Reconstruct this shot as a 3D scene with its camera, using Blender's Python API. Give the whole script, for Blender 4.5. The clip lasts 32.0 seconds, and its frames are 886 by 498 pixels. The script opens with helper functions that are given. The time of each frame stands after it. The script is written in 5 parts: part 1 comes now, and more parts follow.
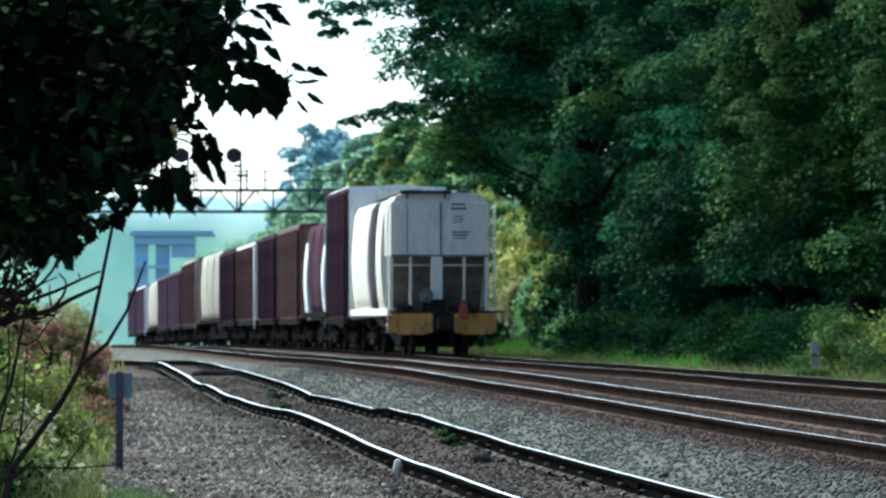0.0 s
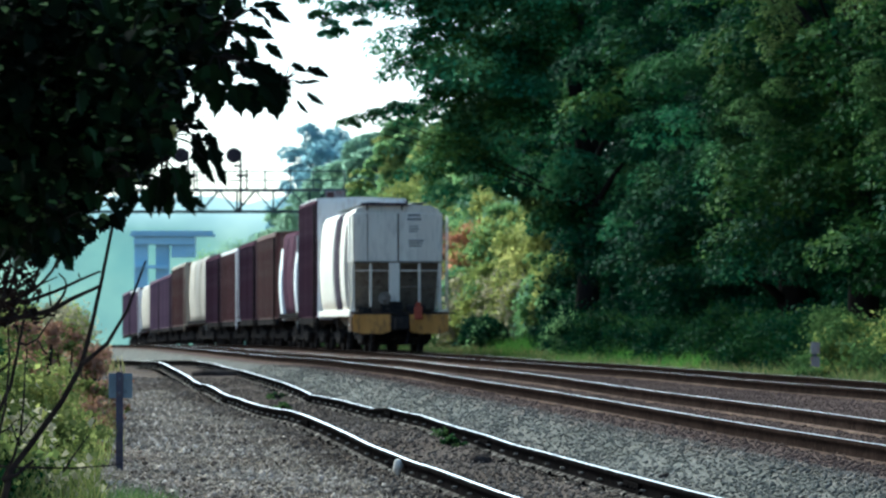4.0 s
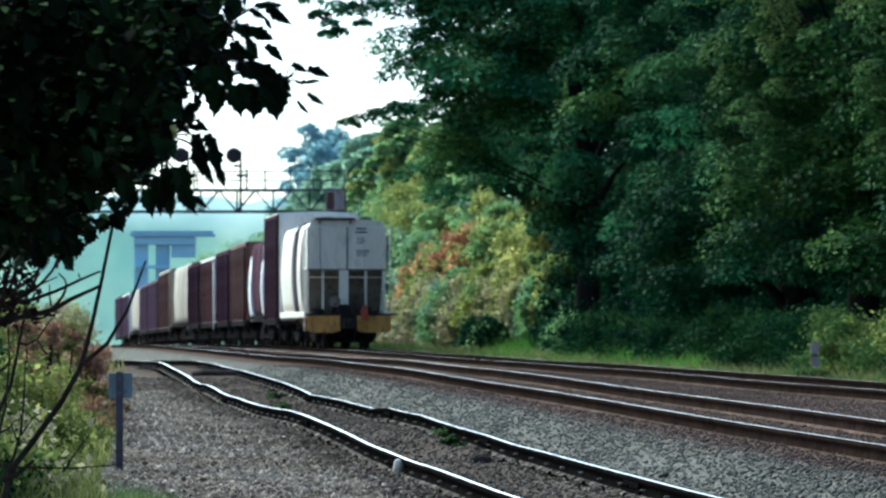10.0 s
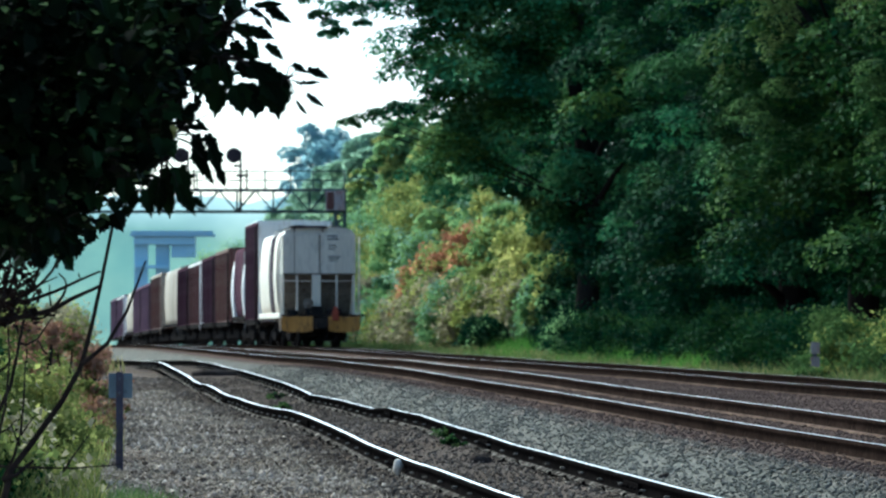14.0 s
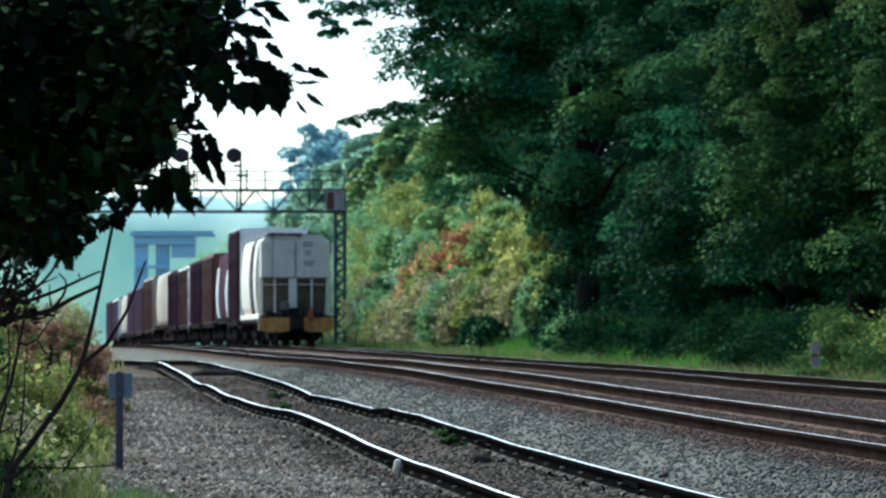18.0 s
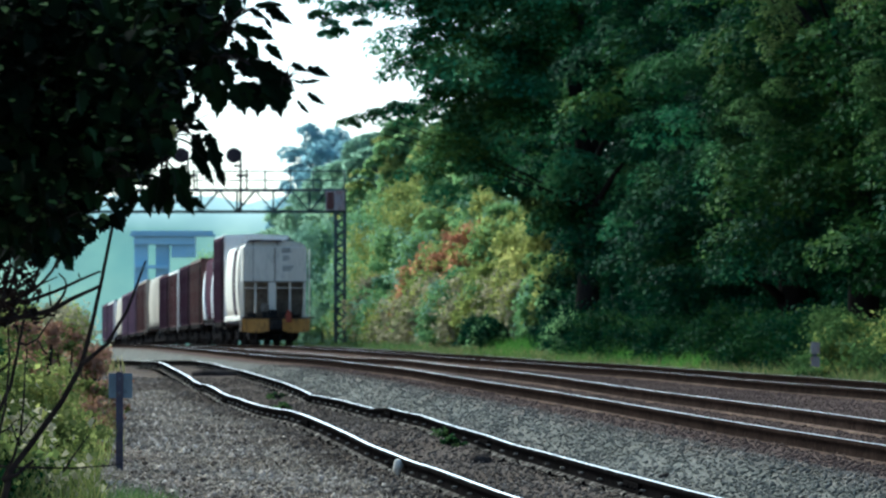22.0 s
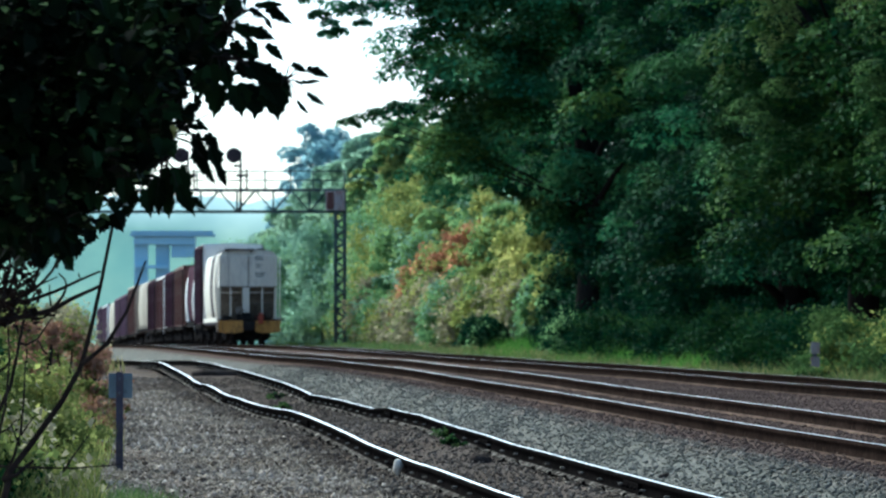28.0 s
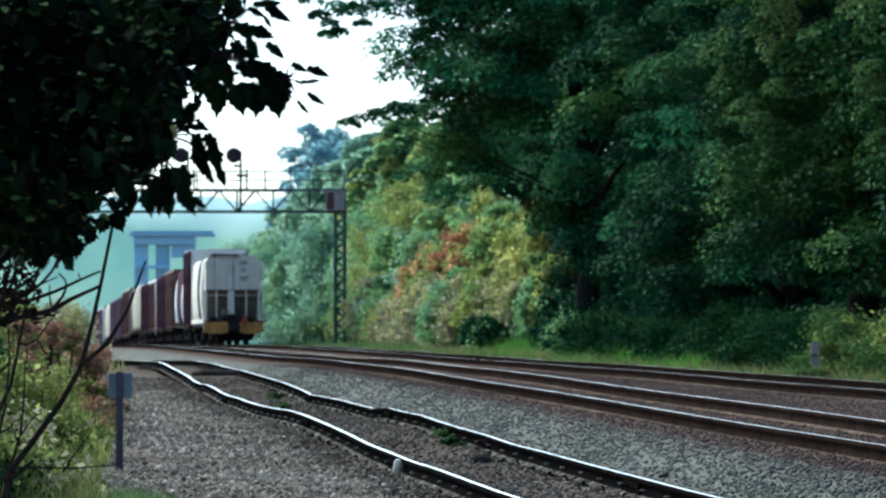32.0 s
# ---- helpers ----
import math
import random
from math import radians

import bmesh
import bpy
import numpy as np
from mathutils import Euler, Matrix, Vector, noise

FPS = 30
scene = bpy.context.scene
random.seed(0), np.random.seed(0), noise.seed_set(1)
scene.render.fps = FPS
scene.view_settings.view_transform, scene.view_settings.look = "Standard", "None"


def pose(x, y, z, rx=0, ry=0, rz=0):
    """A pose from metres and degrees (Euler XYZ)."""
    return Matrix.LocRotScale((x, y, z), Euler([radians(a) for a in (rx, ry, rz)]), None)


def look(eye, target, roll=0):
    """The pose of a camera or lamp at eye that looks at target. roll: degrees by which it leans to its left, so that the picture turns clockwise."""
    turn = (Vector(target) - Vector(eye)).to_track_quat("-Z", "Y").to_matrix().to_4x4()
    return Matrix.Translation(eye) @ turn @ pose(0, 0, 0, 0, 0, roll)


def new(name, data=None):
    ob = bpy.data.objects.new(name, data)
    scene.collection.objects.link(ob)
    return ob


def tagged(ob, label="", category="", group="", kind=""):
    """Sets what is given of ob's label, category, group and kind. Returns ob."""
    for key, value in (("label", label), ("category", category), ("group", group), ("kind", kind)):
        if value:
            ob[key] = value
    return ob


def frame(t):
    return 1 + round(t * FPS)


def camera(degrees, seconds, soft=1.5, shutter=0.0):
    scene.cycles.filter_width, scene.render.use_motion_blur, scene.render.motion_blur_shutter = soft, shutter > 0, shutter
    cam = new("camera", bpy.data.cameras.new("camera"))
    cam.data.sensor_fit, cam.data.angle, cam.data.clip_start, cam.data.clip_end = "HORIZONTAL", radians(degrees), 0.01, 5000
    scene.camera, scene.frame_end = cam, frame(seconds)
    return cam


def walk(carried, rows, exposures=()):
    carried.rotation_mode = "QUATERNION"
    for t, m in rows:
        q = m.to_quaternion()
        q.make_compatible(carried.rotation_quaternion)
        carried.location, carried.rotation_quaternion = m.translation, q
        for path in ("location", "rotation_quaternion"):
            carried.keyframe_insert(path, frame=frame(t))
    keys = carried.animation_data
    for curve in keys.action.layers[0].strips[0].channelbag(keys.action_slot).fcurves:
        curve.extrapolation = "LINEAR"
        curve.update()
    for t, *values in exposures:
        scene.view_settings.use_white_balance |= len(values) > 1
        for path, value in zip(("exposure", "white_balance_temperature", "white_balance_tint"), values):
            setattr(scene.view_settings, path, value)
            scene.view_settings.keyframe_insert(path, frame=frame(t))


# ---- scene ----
# Plan: the camera stands at the origin, 1.6 m up, and looks along +y. All tracks run straight,
# x = offset - LEAN * y, over the brow of a gentle hill. Offsets: siding 4.7, near main 8.1, far main 12.7.
LEAN = 0.1177
HEADING = math.degrees(math.atan(LEAN))
EYE = 1.6
PX = 7000.0
cam = camera(2 * math.degrees(math.atan(784 / PX)), 32.0, soft=2.1)
cam.data.dof.use_dof, cam.data.dof.focus_distance, cam.data.dof.aperture_fstop = True, 24.0, 9.0
STAND = pose(0, 0, EYE, 90 + math.degrees(math.atan(89 / PX)), 0, 0)
walk(cam, [(0, STAND), (32, STAND)], exposures=[(0, 1.60, 5400, -12), (3, 1.60, 5400, -12), (9, 1.57, 5400, -12), (14, 1.49, 5390, -12), (24, 1.43, 5350, -12), (32, 1.45, 5340, -11)])

# ---- light ----
SUN = Vector((-0.52, 0.58, 0.70)).normalized()
world = bpy.data.worlds.new("sky")
scene.world = world
world.use_nodes = True
wn = world.node_tree.nodes
sky = wn.new("ShaderNodeTexSky")
sky.sky_type = 'NISHITA'
sky.sun_disc = False
sky.sun_elevation = math.asin(SUN.z)
sky.sun_rotation = math.atan2(SUN.x, SUN.y) % (2 * math.pi)
sky.dust_density = 3.0
sky.air_density = 0.5
sky.ozone_density = 0.5
world.node_tree.links.new(sky.outputs[0], wn["Background"].inputs[0])
wn["Background"].inputs[1].default_value = 0.15
sun_data = bpy.data.lights.new("sun", "SUN")
sun_data.energy, sun_data.angle, sun_data.color = 1.0, radians(6), (1.0, 0.95, 0.88)
sun = new("sun", sun_data)
sun.matrix_world = look(SUN * 100, (0, 0, 0))


# ---- materials ----
def nodes_of(name):
    m = bpy.data.materials.new(name)
    m.use_nodes = True
    nt = m.node_tree
    return m, nt, nt.nodes["Principled BSDF"]


def noise_node(nt, scale, detail=4, stretch=None):
    tc = nt.nodes.new("ShaderNodeTexCoord")
    n = nt.nodes.new("ShaderNodeTexNoise")
    n.inputs["Scale"].default_value, n.inputs["Detail"].default_value = scale, detail
    if stretch:
        mp = nt.nodes.new("ShaderNodeMapping")
        mp.inputs["Scale"].default_value = stretch
        nt.links.new(tc.outputs["Object"], mp.inputs[0])
        nt.links.new(mp.outputs[0], n.inputs["Vector"])
    else:
        nt.links.new(tc.outputs["Object"], n.inputs["Vector"])
    return n


def ramp_node(nt, source, stops):
    r = nt.nodes.new("ShaderNodeValToRGB")
    while len(r.color_ramp.elements) < len(stops):
        r.color_ramp.elements.new(0.5)
    for e, (p, c) in zip(r.color_ramp.elements, stops):
        e.position, e.color = p, (*c, 1)
    nt.links.new(source, r.inputs[0])
    return r


def mix_node(nt, a, b, fac, mode='MIX'):
    m = nt.nodes.new("ShaderNodeMix")
    m.data_type, m.blend_type = 'RGBA', mode
    for k, s in ((6, a), (7, b), (0, fac)):
        if isinstance(s, (int, float)):
            m.inputs[k].default_value = s
        elif isinstance(s, tuple):
            m.inputs[k].default_value = (*s, 1)
        else:
            nt.links.new(s, m.inputs[k])
    return m.outputs[2]


def bump_node(nt, bsdf, source, strength=0.5, distance=0.02):
    b = nt.nodes.new("ShaderNodeBump")
    b.inputs["Strength"].default_value, b.inputs["Distance"].default_value = strength, distance
    nt.links.new(source, b.inputs["Height"])
    nt.links.new(b.outputs[0], bsdf.inputs["Normal"])


def worn(name, a, b, c, scale=2.0, rough=0.6, metal=0.0, bump=0.2, fine=30.0, stretch=None, vary=0.15):
    """A surface of two tones in patches, with fine grain and a third tone as streaks or stains."""
    m, nt, bs = nodes_of(name)
    n1 = noise_node(nt, scale, 5, stretch)
    n2 = noise_node(nt, fine, 3, stretch)
    base = ramp_node(nt, n1.outputs["Fac"], [(0.35, a), (0.65, b)])
    st = ramp_node(nt, n2.outputs["Fac"], [(0.5, (0, 0, 0)), (0.75, (1, 1, 1))])
    col = mix_node(nt, base.outputs[0], c, st.outputs[0])
    oi = nt.nodes.new("ShaderNodeObjectInfo")
    rv = nt.nodes.new("ShaderNodeMapRange")
    rv.inputs["To Min"].default_value, rv.inputs["To Max"].default_value = 1 - vary, 1 + vary
    nt.links.new(oi.outputs["Random"], rv.inputs[0])
    hs = nt.nodes.new("ShaderNodeHueSaturation")
    nt.links.new(rv.outputs[0], hs.inputs["Value"])
    nt.links.new(col, hs.inputs["Color"])
    nt.links.new(hs.outputs[0], bs.inputs["Base Color"])
    bs.inputs["Roughness"].default_value, bs.inputs["Metallic"].default_value = rough, metal
    bs.inputs["Specular IOR Level"].default_value = 0.5 if rough < 0.5 else 0.08 if rough < 0.63 else 0.0
    if bump:
        bump_node(nt, bs, n2.outputs["Fac"], bump, 0.01)
    return m


def foliage(name, dark, mid, light, rough=0.5, through_light=0.12, patch=0.35):
    """Leaves: tone by leaf and by larger patches, a little light through the blade."""
    m, nt, bs = nodes_of(name)
    ge = nt.nodes.new("ShaderNodeNewGeometry")
    n = noise_node(nt, patch, 3)
    ad = nt.nodes.new("ShaderNodeMath")
    ad.operation = 'MULTIPLY_ADD'
    ad.inputs[1].default_value = 0.36
    nt.links.new(ge.outputs["Random Per Island"], ad.inputs[0])
    sc = nt.nodes.new("ShaderNodeMath")
    sc.operation = 'MULTIPLY_ADD'
    sc.inputs[1].default_value, sc.inputs[2].default_value = 2.1, -0.73
    nt.links.new(n.outputs["Fac"], sc.inputs[0])
    nt.links.new(sc.outputs[0], ad.inputs[2])
    r = ramp_node(nt, ad.outputs[0], [(0.1, dark), (0.5, mid), (0.9, light)])
    nt.links.new(r.outputs[0], bs.inputs["Base Color"])
    bs.inputs["Roughness"].default_value = rough
    bs.inputs["Specular IOR Level"].default_value = 0.025
    tr = nt.nodes.new("ShaderNodeBsdfTranslucent")
    nt.links.new(r.outputs[0], tr.inputs[0])
    mx = nt.nodes.new("ShaderNodeMixShader")
    mx.inputs[0].default_value = through_light
    nt.links.new(bs.outputs[0], mx.inputs[1])
    nt.links.new(tr.outputs[0], mx.inputs[2])
    nt.links.new(mx.outputs[0], nt.nodes["Material Output"].inputs[0])
    return m


def rust_stain(nt, col):
    """Brown rust and brake dust on the ballast within and beside the main line rails."""
    tc = nt.nodes.new("ShaderNodeTexCoord")
    sp = nt.nodes.new("ShaderNodeSeparateXYZ")
    nt.links.new(tc.outputs["Object"], sp.inputs[0])
    off = nt.nodes.new("ShaderNodeMath")
    off.operation = 'MULTIPLY_ADD'
    off.inputs[1].default_value = LEAN
    nt.links.new(sp.outputs["Y"], off.inputs[0])
    nt.links.new(sp.outputs["X"], off.inputs[2])
    n = noise_node(nt, 1.6, 4)
    # trodden, earthy patches
    n0 = noise_node(nt, 0.45, 5)
    earth = ramp_node(nt, n0.outputs["Fac"], [(0.36, (0.84, 0.72, 0.63)), (0.52, (1.10, 0.99, 0.92)), (0.68, (1.28, 1.17, 1.09))])
    col = mix_node(nt, col, earth.outputs[0], 1.0, 'MULTIPLY')
    for centre, core, edge, brown, cover in ((10.3, 3.45, 4.0, (0.080, 0.056, 0.048), 0.90), (4.5, 0.8, 1.6, (0.062, 0.050, 0.041), 0.66), (6.25, 0.2, 0.6, (0.122, 0.132, 0.118), 0.6)):
        away = nt.nodes.new("ShaderNodeMath")
        away.operation = 'SUBTRACT'
        away.inputs[1].default_value = centre
        nt.links.new(off.outputs[0], away.inputs[0])
        size = nt.nodes.new("ShaderNodeMath")
        size.operation = 'ABSOLUTE'
        nt.links.new(away.outputs[0], size.inputs[0])
        wob = nt.nodes.new("ShaderNodeMath")
        wob.operation = 'MULTIPLY_ADD'
        wob.inputs[1].default_value = 0.6
        nt.links.new(n.outputs["Fac"], wob.inputs[0])
        nt.links.new(size.outputs[0], wob.inputs[2])
        band = nt.nodes.new("ShaderNodeMapRange")
        band.inputs["From Min"].default_value, band.inputs["From Max"].default_value = core + 0.3, edge + 0.3
        band.inputs["To Min"].default_value, band.inputs["To Max"].default_value = cover, 0.0
        nt.links.new(wob.outputs[0], band.inputs[0])
        col = mix_node(nt, col, brown, band.outputs[0])
    return col


def ground_material():
    m, nt, bs = nodes_of("gravel_and_soil")
    tc = nt.nodes.new("ShaderNodeTexCoord")
    vo = nt.nodes.new("ShaderNodeTexVoronoi")
    vo.inputs["Scale"].default_value = 16
    nt.links.new(tc.outputs["Object"], vo.inputs["Vector"])
    n1 = noise_node(nt, 0.5, 5)
    n2 = noise_node(nt, 9, 4)
    stones = ramp_node(nt, vo.outputs["Color"], [(0.1, (0.09, 0.081, 0.074)), (0.5, (0.215, 0.195, 0.182)), (0.95, (0.40, 0.365, 0.340))])
    gaps = ramp_node(nt, vo.outputs["Distance"], [(0.0, (1, 1, 1)), (0.75, (0.45, 0.45, 0.45))])
    col = mix_node(nt, stones.outputs[0], gaps.outputs[0], 1.0, 'MULTIPLY')
    soil = ramp_node(nt, n2.outputs["Fac"], [(0.3, (0.085, 0.070, 0.062)), (0.7, (0.20, 0.170, 0.152))])
    where = ramp_node(nt, n1.outputs["Fac"], [(0.43, (0, 0, 0)), (0.60, (0.85, 0.85, 0.85))])
    col = mix_node(nt, col, soil.outputs[0], where.outputs[0])
    col = rust_stain(nt, col)
    nt.links.new(col, bs.inputs["Base Color"])
    bs.inputs["Roughness"].default_value = 0.9
    bs.inputs["Specular IOR Level"].default_value = 0.0
    bump_node(nt, bs, vo.outputs["Distance"], 0.8, 0.03)
    return m


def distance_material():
    """Far woods as a plain glowing backdrop: teal haze is painted in, paler towards the top."""
    m, nt, bs = nodes_of("haze_painted_woods")
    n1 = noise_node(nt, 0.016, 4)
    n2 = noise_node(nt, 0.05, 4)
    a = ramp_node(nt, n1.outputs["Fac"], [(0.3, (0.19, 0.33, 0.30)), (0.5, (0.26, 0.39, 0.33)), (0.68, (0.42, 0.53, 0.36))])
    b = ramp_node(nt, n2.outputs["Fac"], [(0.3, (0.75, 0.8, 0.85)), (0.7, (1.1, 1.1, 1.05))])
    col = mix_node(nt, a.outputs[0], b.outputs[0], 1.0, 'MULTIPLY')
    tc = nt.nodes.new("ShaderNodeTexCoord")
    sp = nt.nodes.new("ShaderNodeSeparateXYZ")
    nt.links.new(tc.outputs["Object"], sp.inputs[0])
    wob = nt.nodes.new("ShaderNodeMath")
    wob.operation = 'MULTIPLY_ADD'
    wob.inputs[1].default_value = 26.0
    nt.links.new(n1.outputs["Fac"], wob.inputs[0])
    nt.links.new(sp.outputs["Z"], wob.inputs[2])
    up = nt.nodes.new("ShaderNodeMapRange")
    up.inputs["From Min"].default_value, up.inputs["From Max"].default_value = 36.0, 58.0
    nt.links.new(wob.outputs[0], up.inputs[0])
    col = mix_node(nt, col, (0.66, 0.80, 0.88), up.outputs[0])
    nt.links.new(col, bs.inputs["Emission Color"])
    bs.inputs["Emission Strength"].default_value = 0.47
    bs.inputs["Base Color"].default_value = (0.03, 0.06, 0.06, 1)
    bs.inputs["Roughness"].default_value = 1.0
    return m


def glow(name, colour, strength):
    m, nt, bs = nodes_of(name)
    bs.inputs["Base Color"].default_value = (*colour, 1)
    bs.inputs["Emission Color"].default_value = (*colour, 1)
    bs.inputs["Emission Strength"].default_value = strength
    return m


M_GROUND = ground_material()
M_RAIL = worn("rusty_rail_side", (0.011, 0.0075, 0.0065), (0.022, 0.0145, 0.012), (0.040, 0.027, 0.021), 2.5, 0.85, 0.0, fine=18)
M_HEAD = worn("polished_rail_head", (0.76, 0.75, 0.73), (0.90, 0.89, 0.87), (0.55, 0.50, 0.46), 3, 0.42, 1.0, 0.1, fine=20)
M_MAINHEAD = worn("dull_polished_rail_head", (0.62, 0.61, 0.60), (0.90, 0.89, 0.87), (0.34, 0.30, 0.28), 0.5, 0.36, 1.0, 0.1, fine=6)
M_FLANGE = worn("dusty_rail_foot", (0.075, 0.051, 0.040), (0.13, 0.090, 0.070), (0.036, 0.026, 0.022), 2.0, 0.9, fine=14)
M_DARKRAIL = worn("dark_oxide_rail", (0.004, 0.0036, 0.0036), (0.007, 0.006, 0.006), (0.016, 0.013, 0.012), 2, 0.85, 0.0, fine=15)
M_SIDEFOOT = worn("dust_patched_rail_foot", (0.012, 0.010, 0.009), (0.05, 0.042, 0.037), (0.30, 0.27, 0.24), 1.3, 0.9, fine=9)
M_ANCHOR = worn("scuffed_anchor_steel", (0.09, 0.085, 0.08), (0.22, 0.205, 0.19), (0.08, 0.07, 0.06), 9, 0.7, fine=30)
M_PALE = worn("pale_limestone", (0.70, 0.62, 0.50), (0.80, 0.72, 0.59), (0.46, 0.41, 0.34), 14, 0.9, fine=60)
M_TIE = worn("weathered_tie", (0.028, 0.022, 0.019), (0.055, 0.044, 0.037), (0.09, 0.078, 0.068), 3, 0.9, fine=20, stretch=(1, 6, 6))
M_HOPPER = worn("light_grey_hopper_paint", (0.58, 0.52, 0.43), (0.65, 0.59, 0.49), (0.47, 0.42, 0.35), 0.8, 0.45, fine=5, stretch=(2.5, 2.5, 0.4), bump=0.05, vary=0.02)
# steel toned down to carry the shade of the hopper's end recesses
M_SLOPE = worn("shade_toned_hopper_steel", (0.12, 0.105, 0.088), (0.19, 0.165, 0.138), (0.075, 0.058, 0.044), 1.4, 0.7, fine=6)
# dark purple mixed for the shade between the hopper bays
M_RECESS = worn("recess_shade_paint", (0.030, 0.024, 0.032), (0.060, 0.050, 0.062), (0.10, 0.085, 0.08), 1.2, 0.75, fine=5, stretch=(2, 2, 0.4))
M_YELLOW = worn("safety_yellow_steel", (0.40, 0.20, 0.055), (0.50, 0.26, 0.075), (0.12, 0.075, 0.045), 2.0, 0.65, fine=5, vary=0.03, stretch=(1.4, 1.4, 0.6))
M_BLACK = worn("grimy_black_steel", (0.012, 0.012, 0.013), (0.028, 0.025, 0.024), (0.06, 0.05, 0.042), 2.0, 0.7, 0.0, fine=9)
M_MAROON = worn("oxide_maroon_paint", (0.075, 0.028, 0.030), (0.115, 0.042, 0.042), (0.15, 0.085, 0.082), 0.7, 0.6, fine=4, stretch=(2, 2, 0.3))
M_BROWN = worn("oxide_brown_paint", (0.095, 0.042, 0.038), (0.13, 0.060, 0.052), (0.17, 0.115, 0.098), 0.7, 0.6, fine=4, stretch=(2, 2, 0.3))
M_PURPLE = worn("faded_dark_oxide_paint", (0.050, 0.028, 0.040), (0.080, 0.040, 0.052), (0.115, 0.080, 0.092), 0.7, 0.65, fine=4, stretch=(2, 2, 0.3))
# far cars' paint: pale mauve distance haze put into the colour
M_MAUVE = worn("haze_mauve_paint", (0.15, 0.095, 0.125), (0.20, 0.135, 0.165), (0.11, 0.075, 0.10), 0.7, 0.65, fine=4, stretch=(2, 2, 0.3))
M_TAN = worn("faded_tan_paint", (0.30, 0.26, 0.21), (0.40, 0.35, 0.28), (0.22, 0.16, 0.12), 0.8, 0.55, fine=4, stretch=(2, 2, 0.3))
M_WHITE = worn("chalky_white_paint", (0.66, 0.67, 0.66), (0.76, 0.76, 0.74), (0.5, 0.46, 0.42), 0.9, 0.45, fine=5, stretch=(2, 2, 0.3), vary=0.03)
M_STEEL = worn("dull_galvanised_steel", (0.11, 0.13, 0.14), (0.17, 0.19, 0.20), (0.08, 0.08, 0.08), 1.5, 0.6, 0.5, fine=8)
# weathered steel, lightened and blued in the colour for haze
M_GANTRY = worn("hazed_weathered_gantry_steel", (0.055, 0.08, 0.085), (0.09, 0.12, 0.12), (0.10, 0.07, 0.05), 1.2, 0.65, 0.3, fine=7)
M_SIGNAL = worn("flat_black_signal_paint", (0.02, 0.016, 0.02), (0.035, 0.028, 0.032), (0.06, 0.04, 0.04), 2, 0.6, fine=9)
M_CABINET = worn("rust_streaked_cabinet_paint", (0.26, 0.22, 0.22), (0.36, 0.31, 0.30), (0.20, 0.09, 0.07), 2, 0.55, fine=6, stretch=(2, 2, 0.5))
M_RED = worn("faded_red_paint", (0.33, 0.075, 0.045), (0.40, 0.10, 0.06), (0.22, 0.06, 0.045), 3, 0.5, fine=12)
# the bridge's pale blue is distance haze mixed into its colour
M_BRIDGE = worn("haze_blue_bridge_steel", (0.29, 0.47, 0.58), (0.33, 0.52, 0.61), (0.31, 0.49, 0.58), 0.2, 0.6, fine=1.5)
M_BAR = worn("dark_lettering_paint", (0.07, 0.075, 0.085), (0.11, 0.115, 0.125), (0.2, 0.2, 0.2), 3, 0.6, bump=0)
M_BARK = worn("tree_bark", (0.012, 0.011, 0.010), (0.022, 0.020, 0.018), (0.016, 0.014, 0.013), 3, 0.95, fine=12, stretch=(3, 3, 0.6))
M_TWIG = worn("bare_twig_bark", (0.022, 0.016, 0.014), (0.045, 0.033, 0.028), (0.02, 0.015, 0.012), 4, 0.85, fine=20)
M_SIGN = worn("grey_sign_plate", (0.14, 0.16, 0.17), (0.20, 0.22, 0.23), (0.10, 0.11, 0.11), 5, 0.5, 0.3, fine=20)
M_POST = worn("dark_steel_post", (0.05, 0.045, 0.06), (0.08, 0.07, 0.09), (0.11, 0.08, 0.07), 4, 0.6, 0.4, fine=22)
M_LAMPRED = glow("lit_red_lens", (1.0, 0.06, 0.03), 1.2)
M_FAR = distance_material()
# L_TREE darkened for the woods' shaded recess, L_TREE3 lightened for lit crowns
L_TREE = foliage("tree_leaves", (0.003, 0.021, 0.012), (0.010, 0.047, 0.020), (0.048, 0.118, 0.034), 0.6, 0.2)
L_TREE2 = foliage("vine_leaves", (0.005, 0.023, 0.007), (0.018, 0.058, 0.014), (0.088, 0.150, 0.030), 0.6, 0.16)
L_TREE3 = foliage("lit_tone_tree_leaves", (0.014, 0.074, 0.038), (0.056, 0.190, 0.080), (0.165, 0.305, 0.115), 0.6, 0.2)
# L_NEAR is near black for backlit shade, L_NEARLIT a paler copy for lit flecks
L_NEAR = foliage("shade_painted_maple_leaves", (0.002, 0.004, 0.002), (0.004, 0.008, 0.003), (0.016, 0.034, 0.010), 0.6, 0.02, 3.0)
L_NEARLIT = foliage("light_painted_maple_leaves", (0.030, 0.065, 0.020), (0.110, 0.190, 0.060), (0.270, 0.350, 0.150), 0.45, 0.5, 3.0)
L_YG = foliage("yellow_green_leaves", (0.120, 0.165, 0.050), (0.260, 0.300, 0.085), (0.450, 0.430, 0.140), 0.6, 0.6, 0.8)
# yellow muted and lightened in the colour for haze over the bank
L_YELLOW = foliage("yellow_leaves", (0.260, 0.300, 0.110), (0.410, 0.420, 0.140), (0.580, 0.540, 0.190), 0.6, 0.65, 0.6)
L_RED = foliage("russet_leaves", (0.30, 0.170, 0.095), (0.45, 0.205, 0.120), (0.55, 0.29, 0.165), 0.6, 0.65, 0.6)
L_BROWN = foliage("dry_brown_weeds", (0.190, 0.190, 0.120), (0.310, 0.280, 0.180), (0.430, 0.380, 0.240), 0.7, 0.6, 0.6)
